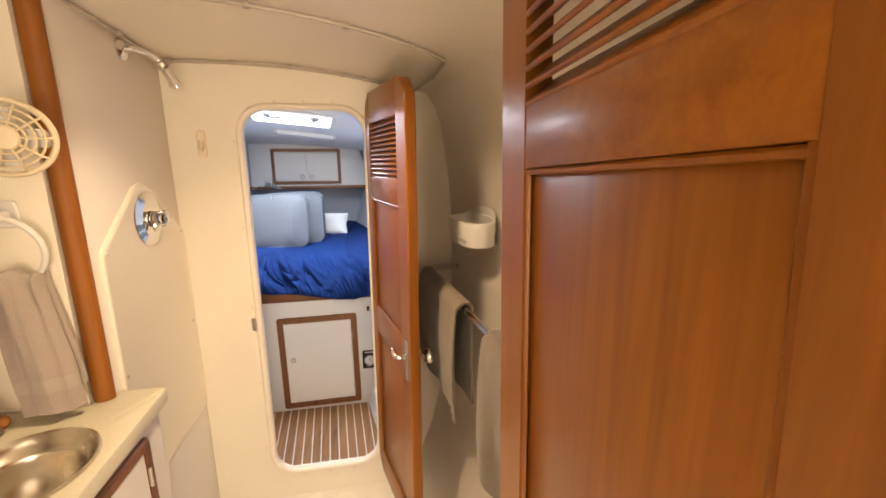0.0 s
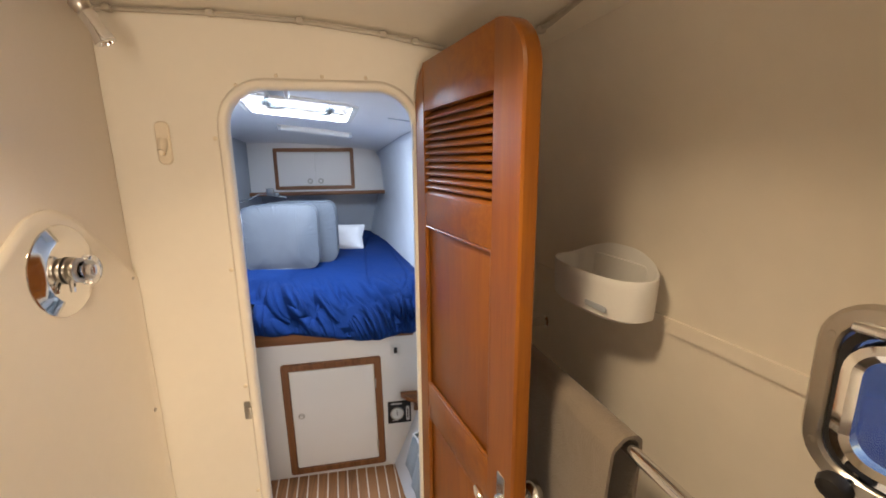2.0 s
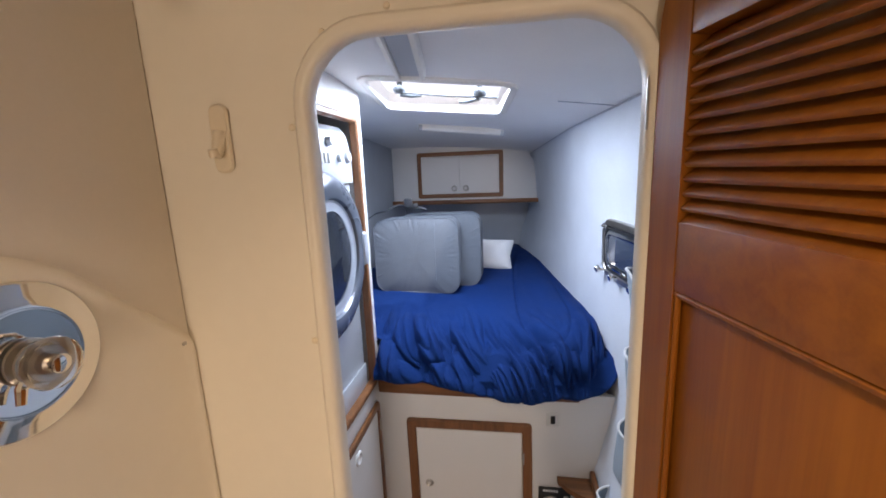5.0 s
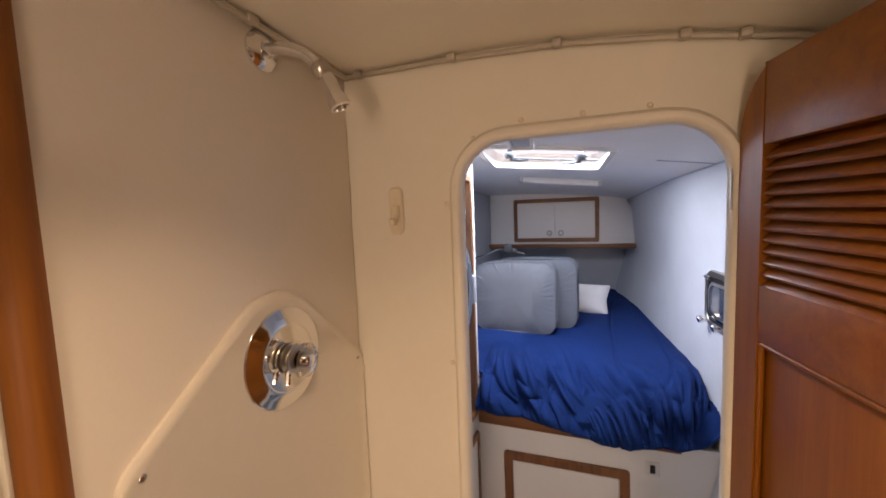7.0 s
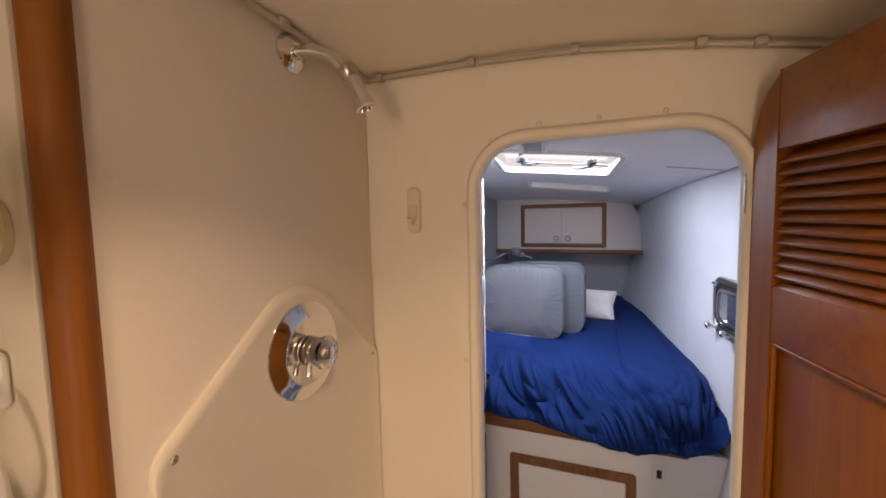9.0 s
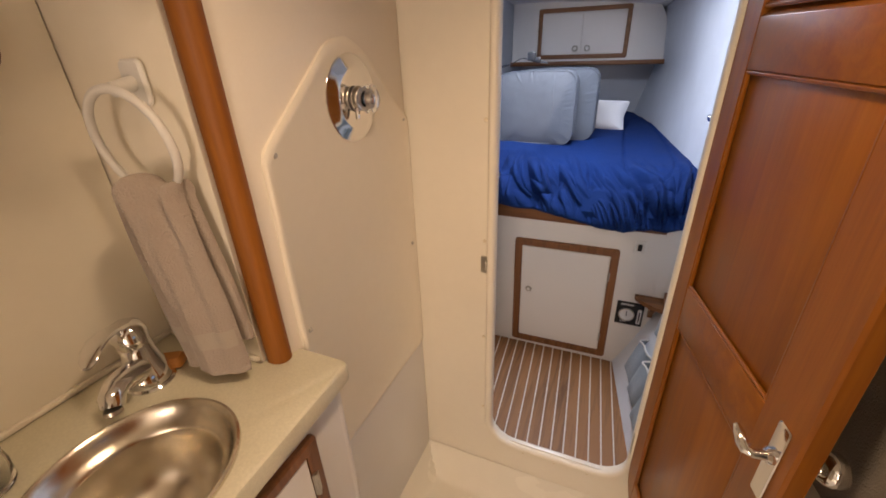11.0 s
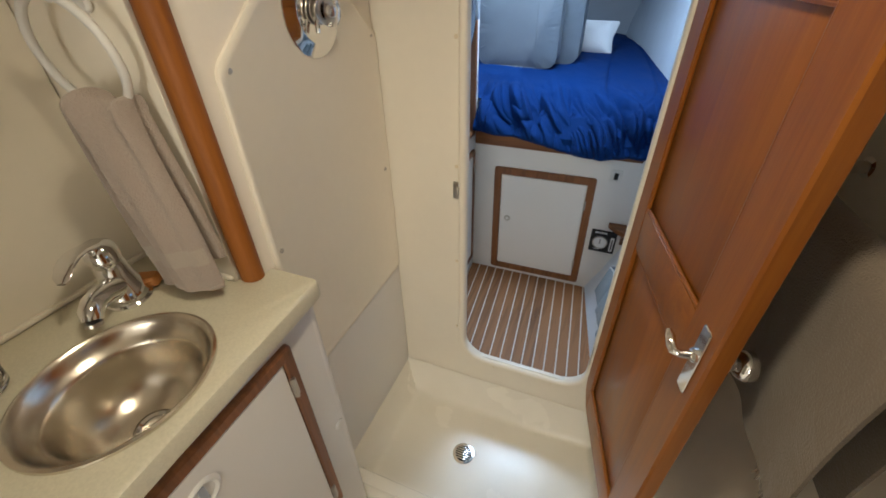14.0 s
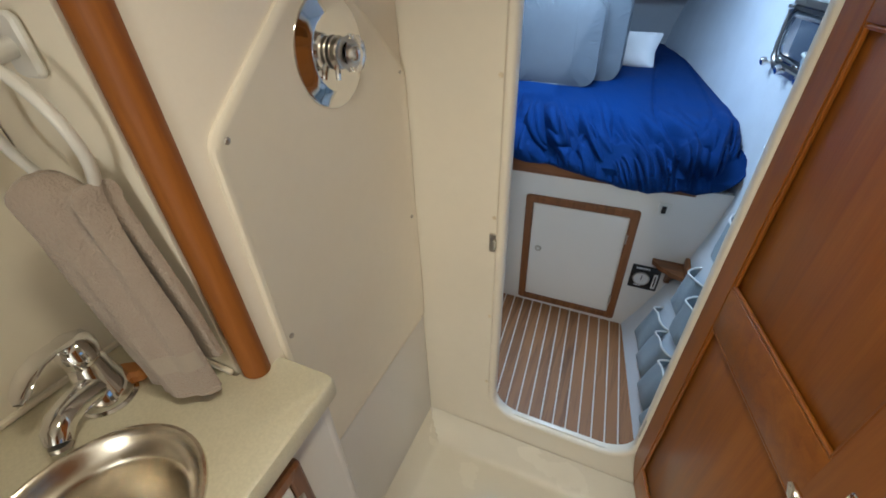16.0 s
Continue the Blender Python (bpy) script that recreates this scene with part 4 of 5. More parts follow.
rise = lambda s, h: fb + fd * s + Vector((-0.17 * h, -0.06 * h, 0.90 * h))
part("base_ring", lathe([(0.036, 0.0), (0.037, 0.003), (0.034, 0.006), (0.010, 0.0065)], facing(fb, (0, 0, 1)), 28), CHROME, faucet)
part("body", loft([oval(rise(s, h), a, b, -0.12) for s, h, a, b in ((0.0, 0.0055, 0.033, 0.033), (-0.001, 0.014, 0.035, 0.034), (-0.003, 0.030, 0.034, 0.032), (-0.006, 0.046, 0.030, 0.028), (-0.010, 0.060, 0.026, 0.025), (-0.013, 0.074, 0.024, 0.024), (-0.014, 0.080, 0.021, 0.022))]), CHROME, faucet)
sp = part("spout", tube([rise(-0.004, 0.030), rise(0.022, 0.041), rise(0.046, 0.049), rise(0.066, 0.051), rise(0.082, 0.045), rise(0.090, 0.034)], [0.024, 0.0215, 0.019, 0.018, 0.0175, 0.015], 18), CHROME, faucet)
part("aerator", lathe([(0.0125, 0), (0.013, 0.006), (0.010, 0.007), (0.002, 0.004)], facing(rise(0.091, 0.032), (0.2, -0.18, -1)), 16), NICKEL, sp)
lv = part("lever_hub", loft([oval(rise(s, h), a, b, -0.25) for s, h, a, b in ((-0.014, 0.081, 0.023, 0.023), (-0.015, 0.086, 0.026, 0.0255), (-0.016, 0.098, 0.027, 0.026), (-0.015, 0.110, 0.024, 0.024), (-0.012, 0.119, 0.016, 0.018), (-0.010, 0.122, 0.005, 0.006))]), CHROME, faucet)
lev = []
for s, h, w, th in ((-0.024, 0.112, 0.012, 0.007), (-0.004, 0.121, 0.018, 0.007), (0.018, 0.129, 0.0175, 0.005), (0.040, 0.131, 0.0165, 0.004), (0.060, 0.127, 0.0155, 0.0035), (0.076, 0.118, 0.013, 0.003), (0.084, 0.112, 0.006, 0.002)):
    lev.append([rise(s, h) + fs * w * math.cos(q) + Vector((0, 0, th * math.sin(q))) for q in [2 * math.pi * j / 18 for j in range(18)]])
part("lever", loft(lev), CHROME, lv)
solid("soap_bar", slab(0.052, 0.034, 0.012, 0, 0.022, lambda u, v, d: Vector((-0.602 + u * 0.8 - v * 0.5, 1.02 + u * 0.5 + v * 0.8, TOP + d)), 0.006), AMBER, "small amber soap bar behind the mixer", "soap", "")
tumbler = thing("glass_tumbler", (-0.615, 0.758, TOP), "clear glass tumbler on the counter", "glass")
part("glass_wall", lathe([(0.036, 0.0), (0.040, 0.003), (0.042, 0.03), (0.0385, 0.062), (0.034, 0.080), (0.0352, 0.081), (0.032, 0.079), (0.0355, 0.062), (0.039, 0.03), (0.036, 0.009), (0.004, 0.008)], facing((-0.615, 0.758, TOP + 0.0005), (0, 0, 1))), CLEAR, tumbler)

cab = thing("vanity_cabinet", (-0.32, 0.9, 0.02), "white vanity cabinet with a teak framed door", "cabinet")
FX = -0.328
part("body", merged(box(FX - 0.018, FX, 0.70, 1.118, 0.02, TOP - 0.039, 0.002), box(-0.414, FX, 1.10, 1.138, 0.02, TOP - 0.039, 0.016, 4)), PANEL, cab)
part("side_body", loft([[(FX - 0.03, 0.699, z), (FX - 0.002, 0.699, z), (-0.43, 0.47, z), (-0.695, 0.47, z), (-0.695, 0.49, z), (-0.44, 0.49, z)] for z in (0.02, TOP - 0.039)]), PANEL, cab)
cput = lambda u, v, d: Vector((FX + d, 0.886 + u, 0.566 + v))
dr = part("door_frame", rr_sweep(0.260, 0.545, 0.004, [(0.0, 0.0005), (0.0, 0.010), (0.003, 0.013), (0.022, 0.013), (0.027, 0.008), (0.0275, 0.0005)], cput, grow=0.25), TRIM_Z, cab, "teak door surround")
door_leaf = part("door", slab(0.256, 0.541, 0.003, 0.0, 0.010, cput, 0.002), PANEL, cab)
part("ring_pull", rr_sweep(0.040, 0.040, 0.0195, [(0.0, 0.0102), (0.0, 0.012), (0.004, 0.0145), (0.009, 0.013), (0.011, 0.0102)], lambda u, v, d: Vector((FX + d, 0.810 + u, 0.775 + v))), WHITEP, door_leaf, "white finger pull")
part("finger_latch", slab(0.012, 0.040, 0.005, 0.0102, 0.0125, lambda u, v, d: Vector((FX + d, 0.810 + u, 0.775 + v)), 0.001), GREYP, door_leaf)
for z in (0.770, 0.345):
    part("hinge", merged(box(FX + 0.012, FX + 0.0155, 1.012, 1.026, z - 0.024, z + 0.024, 0.001), tube([(FX + 0.015, 1.018, z - 0.026), (FX + 0.015, 1.018, z + 0.026)], 0.004, 8)), NICKEL, cab)
part("plug", lathe([(0.014, 0.0), (0.014, 0.0015), (0.011, 0.003), (0.002, 0.0032)], facing((FX, 1.108, 0.50), (1, 0, 0)), 20), WHITEP, cab, "round white plug")
pump = thing("pump_switch", (-0.356, 0.625, 0.80), "white switch panel with a red and black knob", "switch")
pn = Vector((0.9, -0.44, 0)).normalized()
pside = Vector((0.44, 0.9, 0)).normalized()
pc = Vector((-0.356, 0.625, 0.845))
part("plate", slab(0.11, 0.09, 0.012, 0.001, 0.008, lambda u, v, d: pc + pside * u + Vector((0, 0, v)) + pn * d, 0.003), WHITEP, pump)
part("knob", lathe([(0.030, 0.008), (0.030, 0.014), (0.024, 0.020), (0.004, 0.021)], facing(pc, pn), 24), BLACK, pump)
part("button", lathe([(0.014, 0.02), (0.014, 0.026), (0.010, 0.029), (0.002, 0.029)], facing(pc, pn), 18), mat("red_plastic", (0.35, 0.05, 0.02), 0.35), pump)
for a, b in ((-0.045, 0.035), (0.045, 0.035), (-0.045, -0.035), (0.045, -0.035)):
    screw(pump, pc + pside * a + Vector((0, 0, b)) + pn * 0.008, pn, 0.004)

# ---- towel ring, hand towel and fan ----
ring = thing("towel_ring", (-0.53, 1.07, 1.26), "white plastic towel ring on the wall", "towel ring")
part("bracket", merged(slab(0.045, 0.060, 0.010, 0.001, 0.010, lambda u, v, d: Vector((-0.535 + u, 1.089 - d, 1.408 + v)), 0.003), tube([(-0.535, 1.08, 1.408), (-0.535, 1.050, 1.402)], 0.010, 12)), WHITEP, ring)
part("ring", tube(arc((-0.532, 1.050, 1.332), 0.073, 0, 360 - 360 / 40, 39, (1, 0.05, 0), (0, -0.12, 1)), 0.0062, 10, closed=True), WHITEP, ring)

hand = thing("hand_towel", (-0.53, 1.04, 0.966), "taupe terry hand towel pulled through the ring", "towel")


def towel_point(u, v):
    """Over the ring: up the back, round the bar, down the front, gathered at the top."""
    q = 2 * u - 1
    if v < 0.42:
        k = 1 - v / 0.42
        z, y, side = 1.272 - 0.262 * k, 1.060 + 0.004 * k, 0.45
    elif v < 0.54:
        h = (v - 0.42) / 0.12 * math.pi
        k, side = 0, 0.45 + 0.55 * (1 - math.cos(h)) / 2
        z, y = 1.272 + 0.020 * math.sin(h), 1.045 + 0.018 * math.cos(h)
    else:
        k = (v - 0.54) / 0.46
        z, y, side = 1.272 - 0.304 * k, 1.027 - 0.004 * math.sin(min(1, k * 2.2) * math.pi / 2), 1
    wide = (0.047 + 0.016 * min(1, k * 1.5)) * (0.78 + 0.22 * side)
    x = -0.520 + 0.020 * k + q * wide + 0.008 * (1 - side)
    loose = 1 - 0.72 * min(1, k * 1.1)
    gather = 0.013 * math.sin(q * 7.2 + 0.6 - 0.5 * k) + 0.006 * math.sin(q * 12.5 + 1.9 + k)
    gather *= 1 - q ** 4
    gather += 0.010 * (1 - q * q) + 0.004 * noise.noise(Vector((q * 4, k * 3, 2.2)))
    y -= side * (gather * loose - 0.030 * abs(q) ** 3.5)
    z += (0.007 * math.cos(q * 7.2 - 0.9) - 0.016 * q * q) * (1 - min(1, k * 5)) if side > 0.44 else 0
    z += 0.0015 * math.sin(q * 4 + 1) * k
    return x, y, z


part("cloth", surface(towel_point, 56, 90, 0.0075, (0, -1, 0)), TOWEL, hand)
part("woven_band", surface(lambda u, v: Vector(towel_point(u, 0.54 + 0.46 * (0.74 + 0.10 * v))) + Vector((0, -0.0068, 0)), 56, 4, 0.0012, (0, -1, 0)), cloth("taupe_band", (0.44, 0.385, 0.325), weave=900, crease=0.1), hand)
part("hem", tube([Vector(towel_point(i / 40, 1.0)) + Vector((0, -0.003, 0)) for i in range(41)], 0.0055, 8), TOWEL, hand)

fan = thing("wall_fan", (-0.50, 1.08, 1.49), "small aged cream plastic fan with a ribbed guard", "fan")
fc = Vector((-0.418, 0.962, 1.562))
fn = Vector((0.42, -0.90, -0.05)).normalized()
fm = facing(fc, fn) @ Matrix.Scale(0.80, 4)
part("foot", lathe([(0.034, 0), (0.034, 0.006), (0.022, 0.014), (0.012, 0.018)], facing((-0.515, 1.089, 1.56), (0, -1, 0)), 20), CREAMP, fan)
part("stem", tube([(-0.515, 1.075, 1.56), (-0.50, 1.055, 1.562), fc - fn * 0.03], 0.010, 10), CREAMP, fan)
part("motor", lathe([(0.006, -0.052), (0.024, -0.048), (0.028, -0.03), (0.028, -0.008), (0.02, -0.004)], fm, 24), CREAMP, fan)
guard = part("guard", tube([fm @ Vector((0.084 * math.cos(a), 0.084 * math.sin(a), 0.0)) for a in [2 * math.pi * k / 48 for k in range(48)]], 0.006, 8, closed=True), CREAMP, fan)
for r, h in ((0.068, 0.016), (0.052, 0.022), (0.036, 0.025)):
    part("guard_ring", tube([fm @ Vector((r * math.cos(a), r * math.sin(a), h)) for a in [2 * math.pi * k / 40 for k in range(40)]], 0.0024, 6, closed=True), CREAMP, guard)
for k in range(10):
    a = 2 * math.pi * k / 10
    part("guard_rib", tube([fm @ Vector((r * math.cos(a), r * math.sin(a), h)) for r, h in ((0.084, 0.002), (0.068, 0.016), (0.045, 0.024), (0.024, 0.026))], 0.0024, 6), CREAMP, guard)
part("hub_cap", lathe([(0.026, 0.018), (0.028, 0.026), (0.024, 0.031), (0.004, 0.033)], fm, 24), CREAMP, guard)
for k in range(4):
    a0 = math.pi / 2 * k
    bl = []
    for r in (0.014, 0.03, 0.05, 0.068, 0.074):
        wd = 0.022 * math.sin(min(1, r / 0.05) * 1.5) * (0.6 if r > 0.07 else 1)
        bl.append([fm @ Vector((r * math.cos(a0) - s * wd * math.sin(a0), r * math.sin(a0) + s * wd * math.cos(a0), -0.001 + s * 0.007 + q)) for s, q in ((-1, 0), (0, 0.001), (1, 0), (0, -0.0015))])
    part("blade", loft(bl), WHITEP, fan)

lampfix = thing("ceiling_lamp", (0.05, 0.98, 1.88), "round ceiling lamp with a warm glowing lens", "lamp")
lz = head_ceiling(0.05, 0.98)
part("base", lathe([(0.078, 0.0), (0.078, 0.010), (0.072, 0.014), (0.068, 0.008)], facing((0.05, 0.98, lz + 0.001), (0, 0, -1))), WHITEP, lampfix)
part("lens", lathe([(0.067, 0.002), (0.067, 0.008), (0.05, 0.009), (0.002, 0.0095)], facing((0.05, 0.98, lz + 0.001), (0, 0, -1))), LAMPGLASS, lampfix)
mirror = thing("wall_mirror", (-0.695, 0.792, 1.42), "teak framed mirror on the side wall", "mirror")
mput = lambda u, v, d: Vector((-0.6995 + d, 0.792 + u, 1.588 + v))
part("frame", rr_sweep(0.40, 0.28, 0.01, [(0.0, 0.001), (0.0, 0.014), (0.004, 0.018), (0.022, 0.018), (0.028, 0.010), (0.028, 0.001)], mput), TRIM_Z, mirror)
part("glass", slab(0.398, 0.278, 0.009, 0.002, 0.008, mput, 0.001), mat("mirror_silver", (0.85, 0.86, 0.86), 0.03, 1.0, 0.01), mirror)

# ---- berth ----
BY = 2.415
berth = thing("berth", (-0.1, BY, 0.03), "white berth front with a teak framed locker door", "berth")
part("front", loft([[(-0.41, y, 0.03), (hull_x(BY, 0.03) + 0.01, y, 0.03), (hull_x(BY, 0.3) + 0.01, y, 0.3), (hull_x(BY, 0.55) + 0.01, y, 0.55), (hull_x(BY, 0.75) + 0.01, y, 0.75), (-0.41, y, 0.75)] for y in (BY, BY + 0.02)]), PANEL, berth)
part("top_rail", box(-0.41, 0.30, BY - 0.008, BY + 0.012, 0.726, 0.790, 0.004), TRIM_X, berth, "teak fiddle rail")
part("platform", box(-0.758, 0.40, BY + 0.021, 4.255, 0.70, 0.74, 0.0), PANEL, berth)
bput = lambda u, v, d: Vector((-0.082 + u - 0.010 * v, BY - d, 0.342 + v + 0.012 * u))
part("door_frame", rr_sweep(0.387, 0.511, 0.006, [(0.0, 0.0005), (0.0, 0.010), (0.003, 0.013), (0.028, 0.013), (0.033, 0.008), (0.0335, 0.0005)], bput, grow=0.25), TRIM_Z, berth, "teak door surround")
bd = part("door", slab(0.381, 0.505, 0.004, 0.0, 0.009, bput, 0.002), PANEL, berth)
part("latch_ring", rr_sweep(0.014, 0.014, 0.0068, [(0.0, 0.009), (0.0, 0.013), (0.004, 0.015), (0.008, 0.012), (0.008, 0.009)], lambda u, v, d: Vector((-0.235 + u, BY - d, 0.365 + v))), NICKEL, bd, "nickel finger latch")
part("latch_button", lathe([(0.007, 0.009), (0.007, 0.012), (0.003, 0.013)], facing((-0.235, BY, 0.365), (0, -1, 0)), 14), WHITEP, bd)
for z in (0.50, 0.17):
    part("hinge", tube([(0.112, BY - 0.012, z - 0.022), (0.112, BY - 0.012, z + 0.022)], 0.0045, 8), NICKEL, bd)

outlet = thing("light_switch", (0.212, BY - 0.003, 0.63), "white plate with a small black rocker switch", "switch")
part("plate", slab(0.044, 0.054, 0.004, 0.001, 0.006, lambda u, v, d: Vector((0.213 + u, BY - d, 0.657 + v)), 0.002), WHITEP, outlet)
part("rocker", slab(0.016, 0.030, 0.002, 0.006, 0.011, lambda u, v, d: Vector((0.213 + u, BY - d, 0.657 + v)), 0.002), BLACK, outlet)
gauge = thing("gauge_panel", (0.222, BY - 0.003, 0.27), "black control panel with a white dial and slider", "gauge")
gput = lambda u, v, d: Vector((0.222 + u, BY - d, 0.327 + v))
part("plate", slab(0.112, 0.118, 0.004, 0.001, 0.008, gput, 0.002), BLACK, gauge)
dial = part("dial", lathe([(0.030, 0.008), (0.033, 0.010), (0.031, 0.013), (0.028, 0.011), (0.002, 0.0112)], facing((0.210, BY, 0.322), (0, -1, 0)), 32), PAPER, gauge, "white round dial")
part("dial_ring", rr_sweep(0.056, 0.056, 0.0278, [(0.0, 0.011), (0.002, 0.0145), (0.005, 0.013), (0.006, 0.009)], lambda u, v, d: Vector((0.210 + u, BY - d, 0.322 + v))), NICKEL, dial)
part("needle", box(0.2085, 0.2115, BY - 0.0135, BY - 0.0115, 0.315, 0.342, 0.0005), BLACK, dial)
part("slider", slab(0.016, 0.075, 0.003, 0.008, 0.012, lambda u, v, d: Vector((0.262 + u, BY - d, 0.320 + v)), 0.001), PAPER, gauge)
part("slider_slot", slab(0.005, 0.055, 0.002, 0.012, 0.0135, lambda u, v, d: Vector((0.262 + u, BY - d, 0.320 + v)), 0.0005), BLACK, gauge)
for x0, x1, z in ((0.182, 0.236, 0.370), (0.188, 0.222, 0.2825)):
    for i in range(int((x1 - x0) / 0.009)):
        part("print_bar", box(x0 + i * 0.009, x0 + i * 0.009 + 0.007, BY - 0.0092, BY - 0.0078, z, z + (0.008 if z > 0.3 else 0.004), 0), PAPER, gauge)

shelf = thing("corner_shelf", (0.33, 2.36, 0.33), "small teak corner shelf with a bracket under it", "shelf")
sh = [(0.230, BY - 0.002), (0.232, BY - 0.02), (0.26, BY - 0.055), (0.30, BY - 0.085), (0.345, BY - 0.10), (0.362, BY - 0.10), (0.352, BY - 0.002)]
part("board", loft([[(x, y, z) for x, y in sh] for z in (0.413, 0.415, 0.430, 0.432)]), TRIM_X, shelf)
part("lip", box(0.340, 0.358, BY - 0.10, BY - 0.002, 0.432, 0.466, 0.005), TRIM_Y, shelf)
part("bracket", loft([[(x, BY - 0.002, 0.412), (x, BY - 0.075, 0.412), (x, BY - 0.072, 0.40), (x, BY - 0.03, 0.365), (x, BY - 0.02, 0.335), (x, BY - 0.002, 0.33)] for x in (0.292, 0.312)]), TRIM_Z, shelf)

# mattress and duvet


def bed_right(y, z):
    return hull_x(y, min(1.0, max(0.6, z))) - 0.002


mattress = solid("mattress", loft([[(-0.755, y, z0), (bed_right(y, 0.76) - 0.05, y, z0), (bed_right(y, 0.8) - 0.05, y, 0.84), (bed_right(y, 0.8) - 0.08, y, 0.86), (-0.755, y, 0.86)] for y, z0 in ((2.52, 0.742), (3.0, 0.742), (3.6, 0.742), (4.25, 0.742))]), COTTON, "white mattress under the blue duvet", "mattress", "")
DU = [(4.25, 0.945), (3.9, 0.955), (3.5, 0.960), (3.2, 0.960), (2.95, 0.957), (2.78, 0.953), (2.66, 0.947), (2.56, 0.934), (2.48, 0.908), (2.42, 0.872), (2.385, 0.83), (2.368, 0.785), (2.366, 0.752), (2.372, 0.742), (2.385, 0.735)]


HEM = [(-0.8, 0.815), (-0.40, 0.806), (-0.24, 0.785), (-0.07, 0.766), (0.02, 0.750), (0.15, 0.742), (0.29, 0.744), (0.36, 0.762), (0.41, 0.80), (0.44, 0.85), (0.6, 0.87)]


def hem_height(x):
    """The height of the duvet's lower edge, higher to port and at the hull side."""
    for (x0, a), (x1, b) in zip(HEM, HEM[1:]):
        if x <= x1:
            return a + (b - a) * (x - x0) / (x1 - x0)
    return HEM[-1][1]


def duvet_point(u, v):
    i = v * (len(DU) - 1)
    j = min(int(i), len(DU) - 2)
    k = i - j
    p0, p1, p2, p3 = DU[max(0, j - 1)], DU[j], DU[j + 1], DU[min(len(DU) - 1, j + 2)]
    y, z = [0.5 * (2 * b + (c - a) * k + (2 * a - 5 * b + 4 * c - d) * k * k + (3 * b - a - 3 * c + d) * k ** 3) for a, b, c, d in zip(p0, p1, p2, p3)]
    front = max(0, min(1, (2.66 - y) / 0.28))
    xr = bed_right(min(y, 4.2), z)
    xr += 0.004 * front
    x = -0.74 + (xr + 0.74) * u
    if y < 2.47:
        x = max(x, -0.402) if u < 0.32 else x
    edge = max(0, 1 - (1 - u) / 0.10)
    z -= 0.012 * edge ** 2 * (1 - front)
    y += 0.12 * max(0, (u - 0.88) / 0.12) ** 2.2 * front
    hem = max(0, (0.80 - z) / 0.08)
    low = hem_height(x) + 0.005 * noise.noise(Vector((x * 11, 0.4, 6.0)))
    if z < 0.93:
        z = low + (z - 0.735) * (0.93 - low) / 0.195
    # gathers fan out over the front edge; the top is quilted and softly rumpled
    n1 = noise.noise(Vector((x * 3.2, y * 2.0, 1.7)))
    n2 = noise.noise(Vector((x * 7.0 + y * 2, y * 3.0, 5.1)))
    n3 = noise.noise(Vector((x * 12.0 + 4 * n1, y * 6.0 + x * 5, 9.3)))
    run = (2.9 - y) + max(0, 0.93 - z) * 1.2
    xs = x + 0.10 * noise.noise(Vector((x * 3.0, run * 1.3, 3.3))) + run * (0.16 * noise.noise(Vector((x * 2.5, 0.5, 2.0))) - 0.10 * x - 0.22)
    reach = max(0, min(1, (run + 0.25 * noise.noise(Vector((x * 7, 0.3, 7.7))) - 0.05) / 0.40))
    puffs = 0
    for size, tall, amount, seed in ((5.0, 1.1, 0.060, 0.7), (12.0, 2.0, 0.034, 4.1), (27.0, 4.5, 0.020, 8.8)):
        ridge = min(1, abs(noise.noise(Vector((xs * size, run * tall, seed)))) * 2.2)
        puffs += amount * (ridge ** 0.65 - 0.6)
    fold = 1.45 * puffs * (0.42 * reach ** 1.3 + 0.58 * front) * (1 - 0.9 * min(1, hem))
    up = max(0.1, min(1, (z - 0.80) / 0.13))
    z += 0.014 * n1 + 0.007 * n2 + 0.003 * n3 + fold * up
    y -= fold * (1.2 - 0.8 * up) + 0.010 * n2 * front * (1 - 0.8 * min(1, hem)) + 0.011 * min(1, hem)
    # an arched quilting seam near the hull side
    sx, sy = (x - 0.205 + 0.05 * (y - 2.6)) / 0.100, (y - 2.72) / 0.27
    d = abs(math.hypot(sx, sy if sy < 0 else sy * 0.25) - 1)
    z -= 0.008 * math.exp(-(d / 0.055) ** 2) * (1 if z > 0.9 else 0)
    if z < 0.87:
        y = min(y, 2.397 + max(0, z - 0.795) * 0.9)
    return x, y, z


duvet = thing("duvet", (-0.15, 3.3, 0.75), "rumpled dark blue cotton duvet over the berth", "duvet")
part("cover", surface(duvet_point, 260, 260, 0.0), DUVET, duvet)
part("hem", tube([Vector(duvet_point(0.30 + 0.70 * i / 90, 1.0)) + Vector((0, 0.003, 0.001)) for i in range(91)], 0.005, 6), DUVET, duvet)


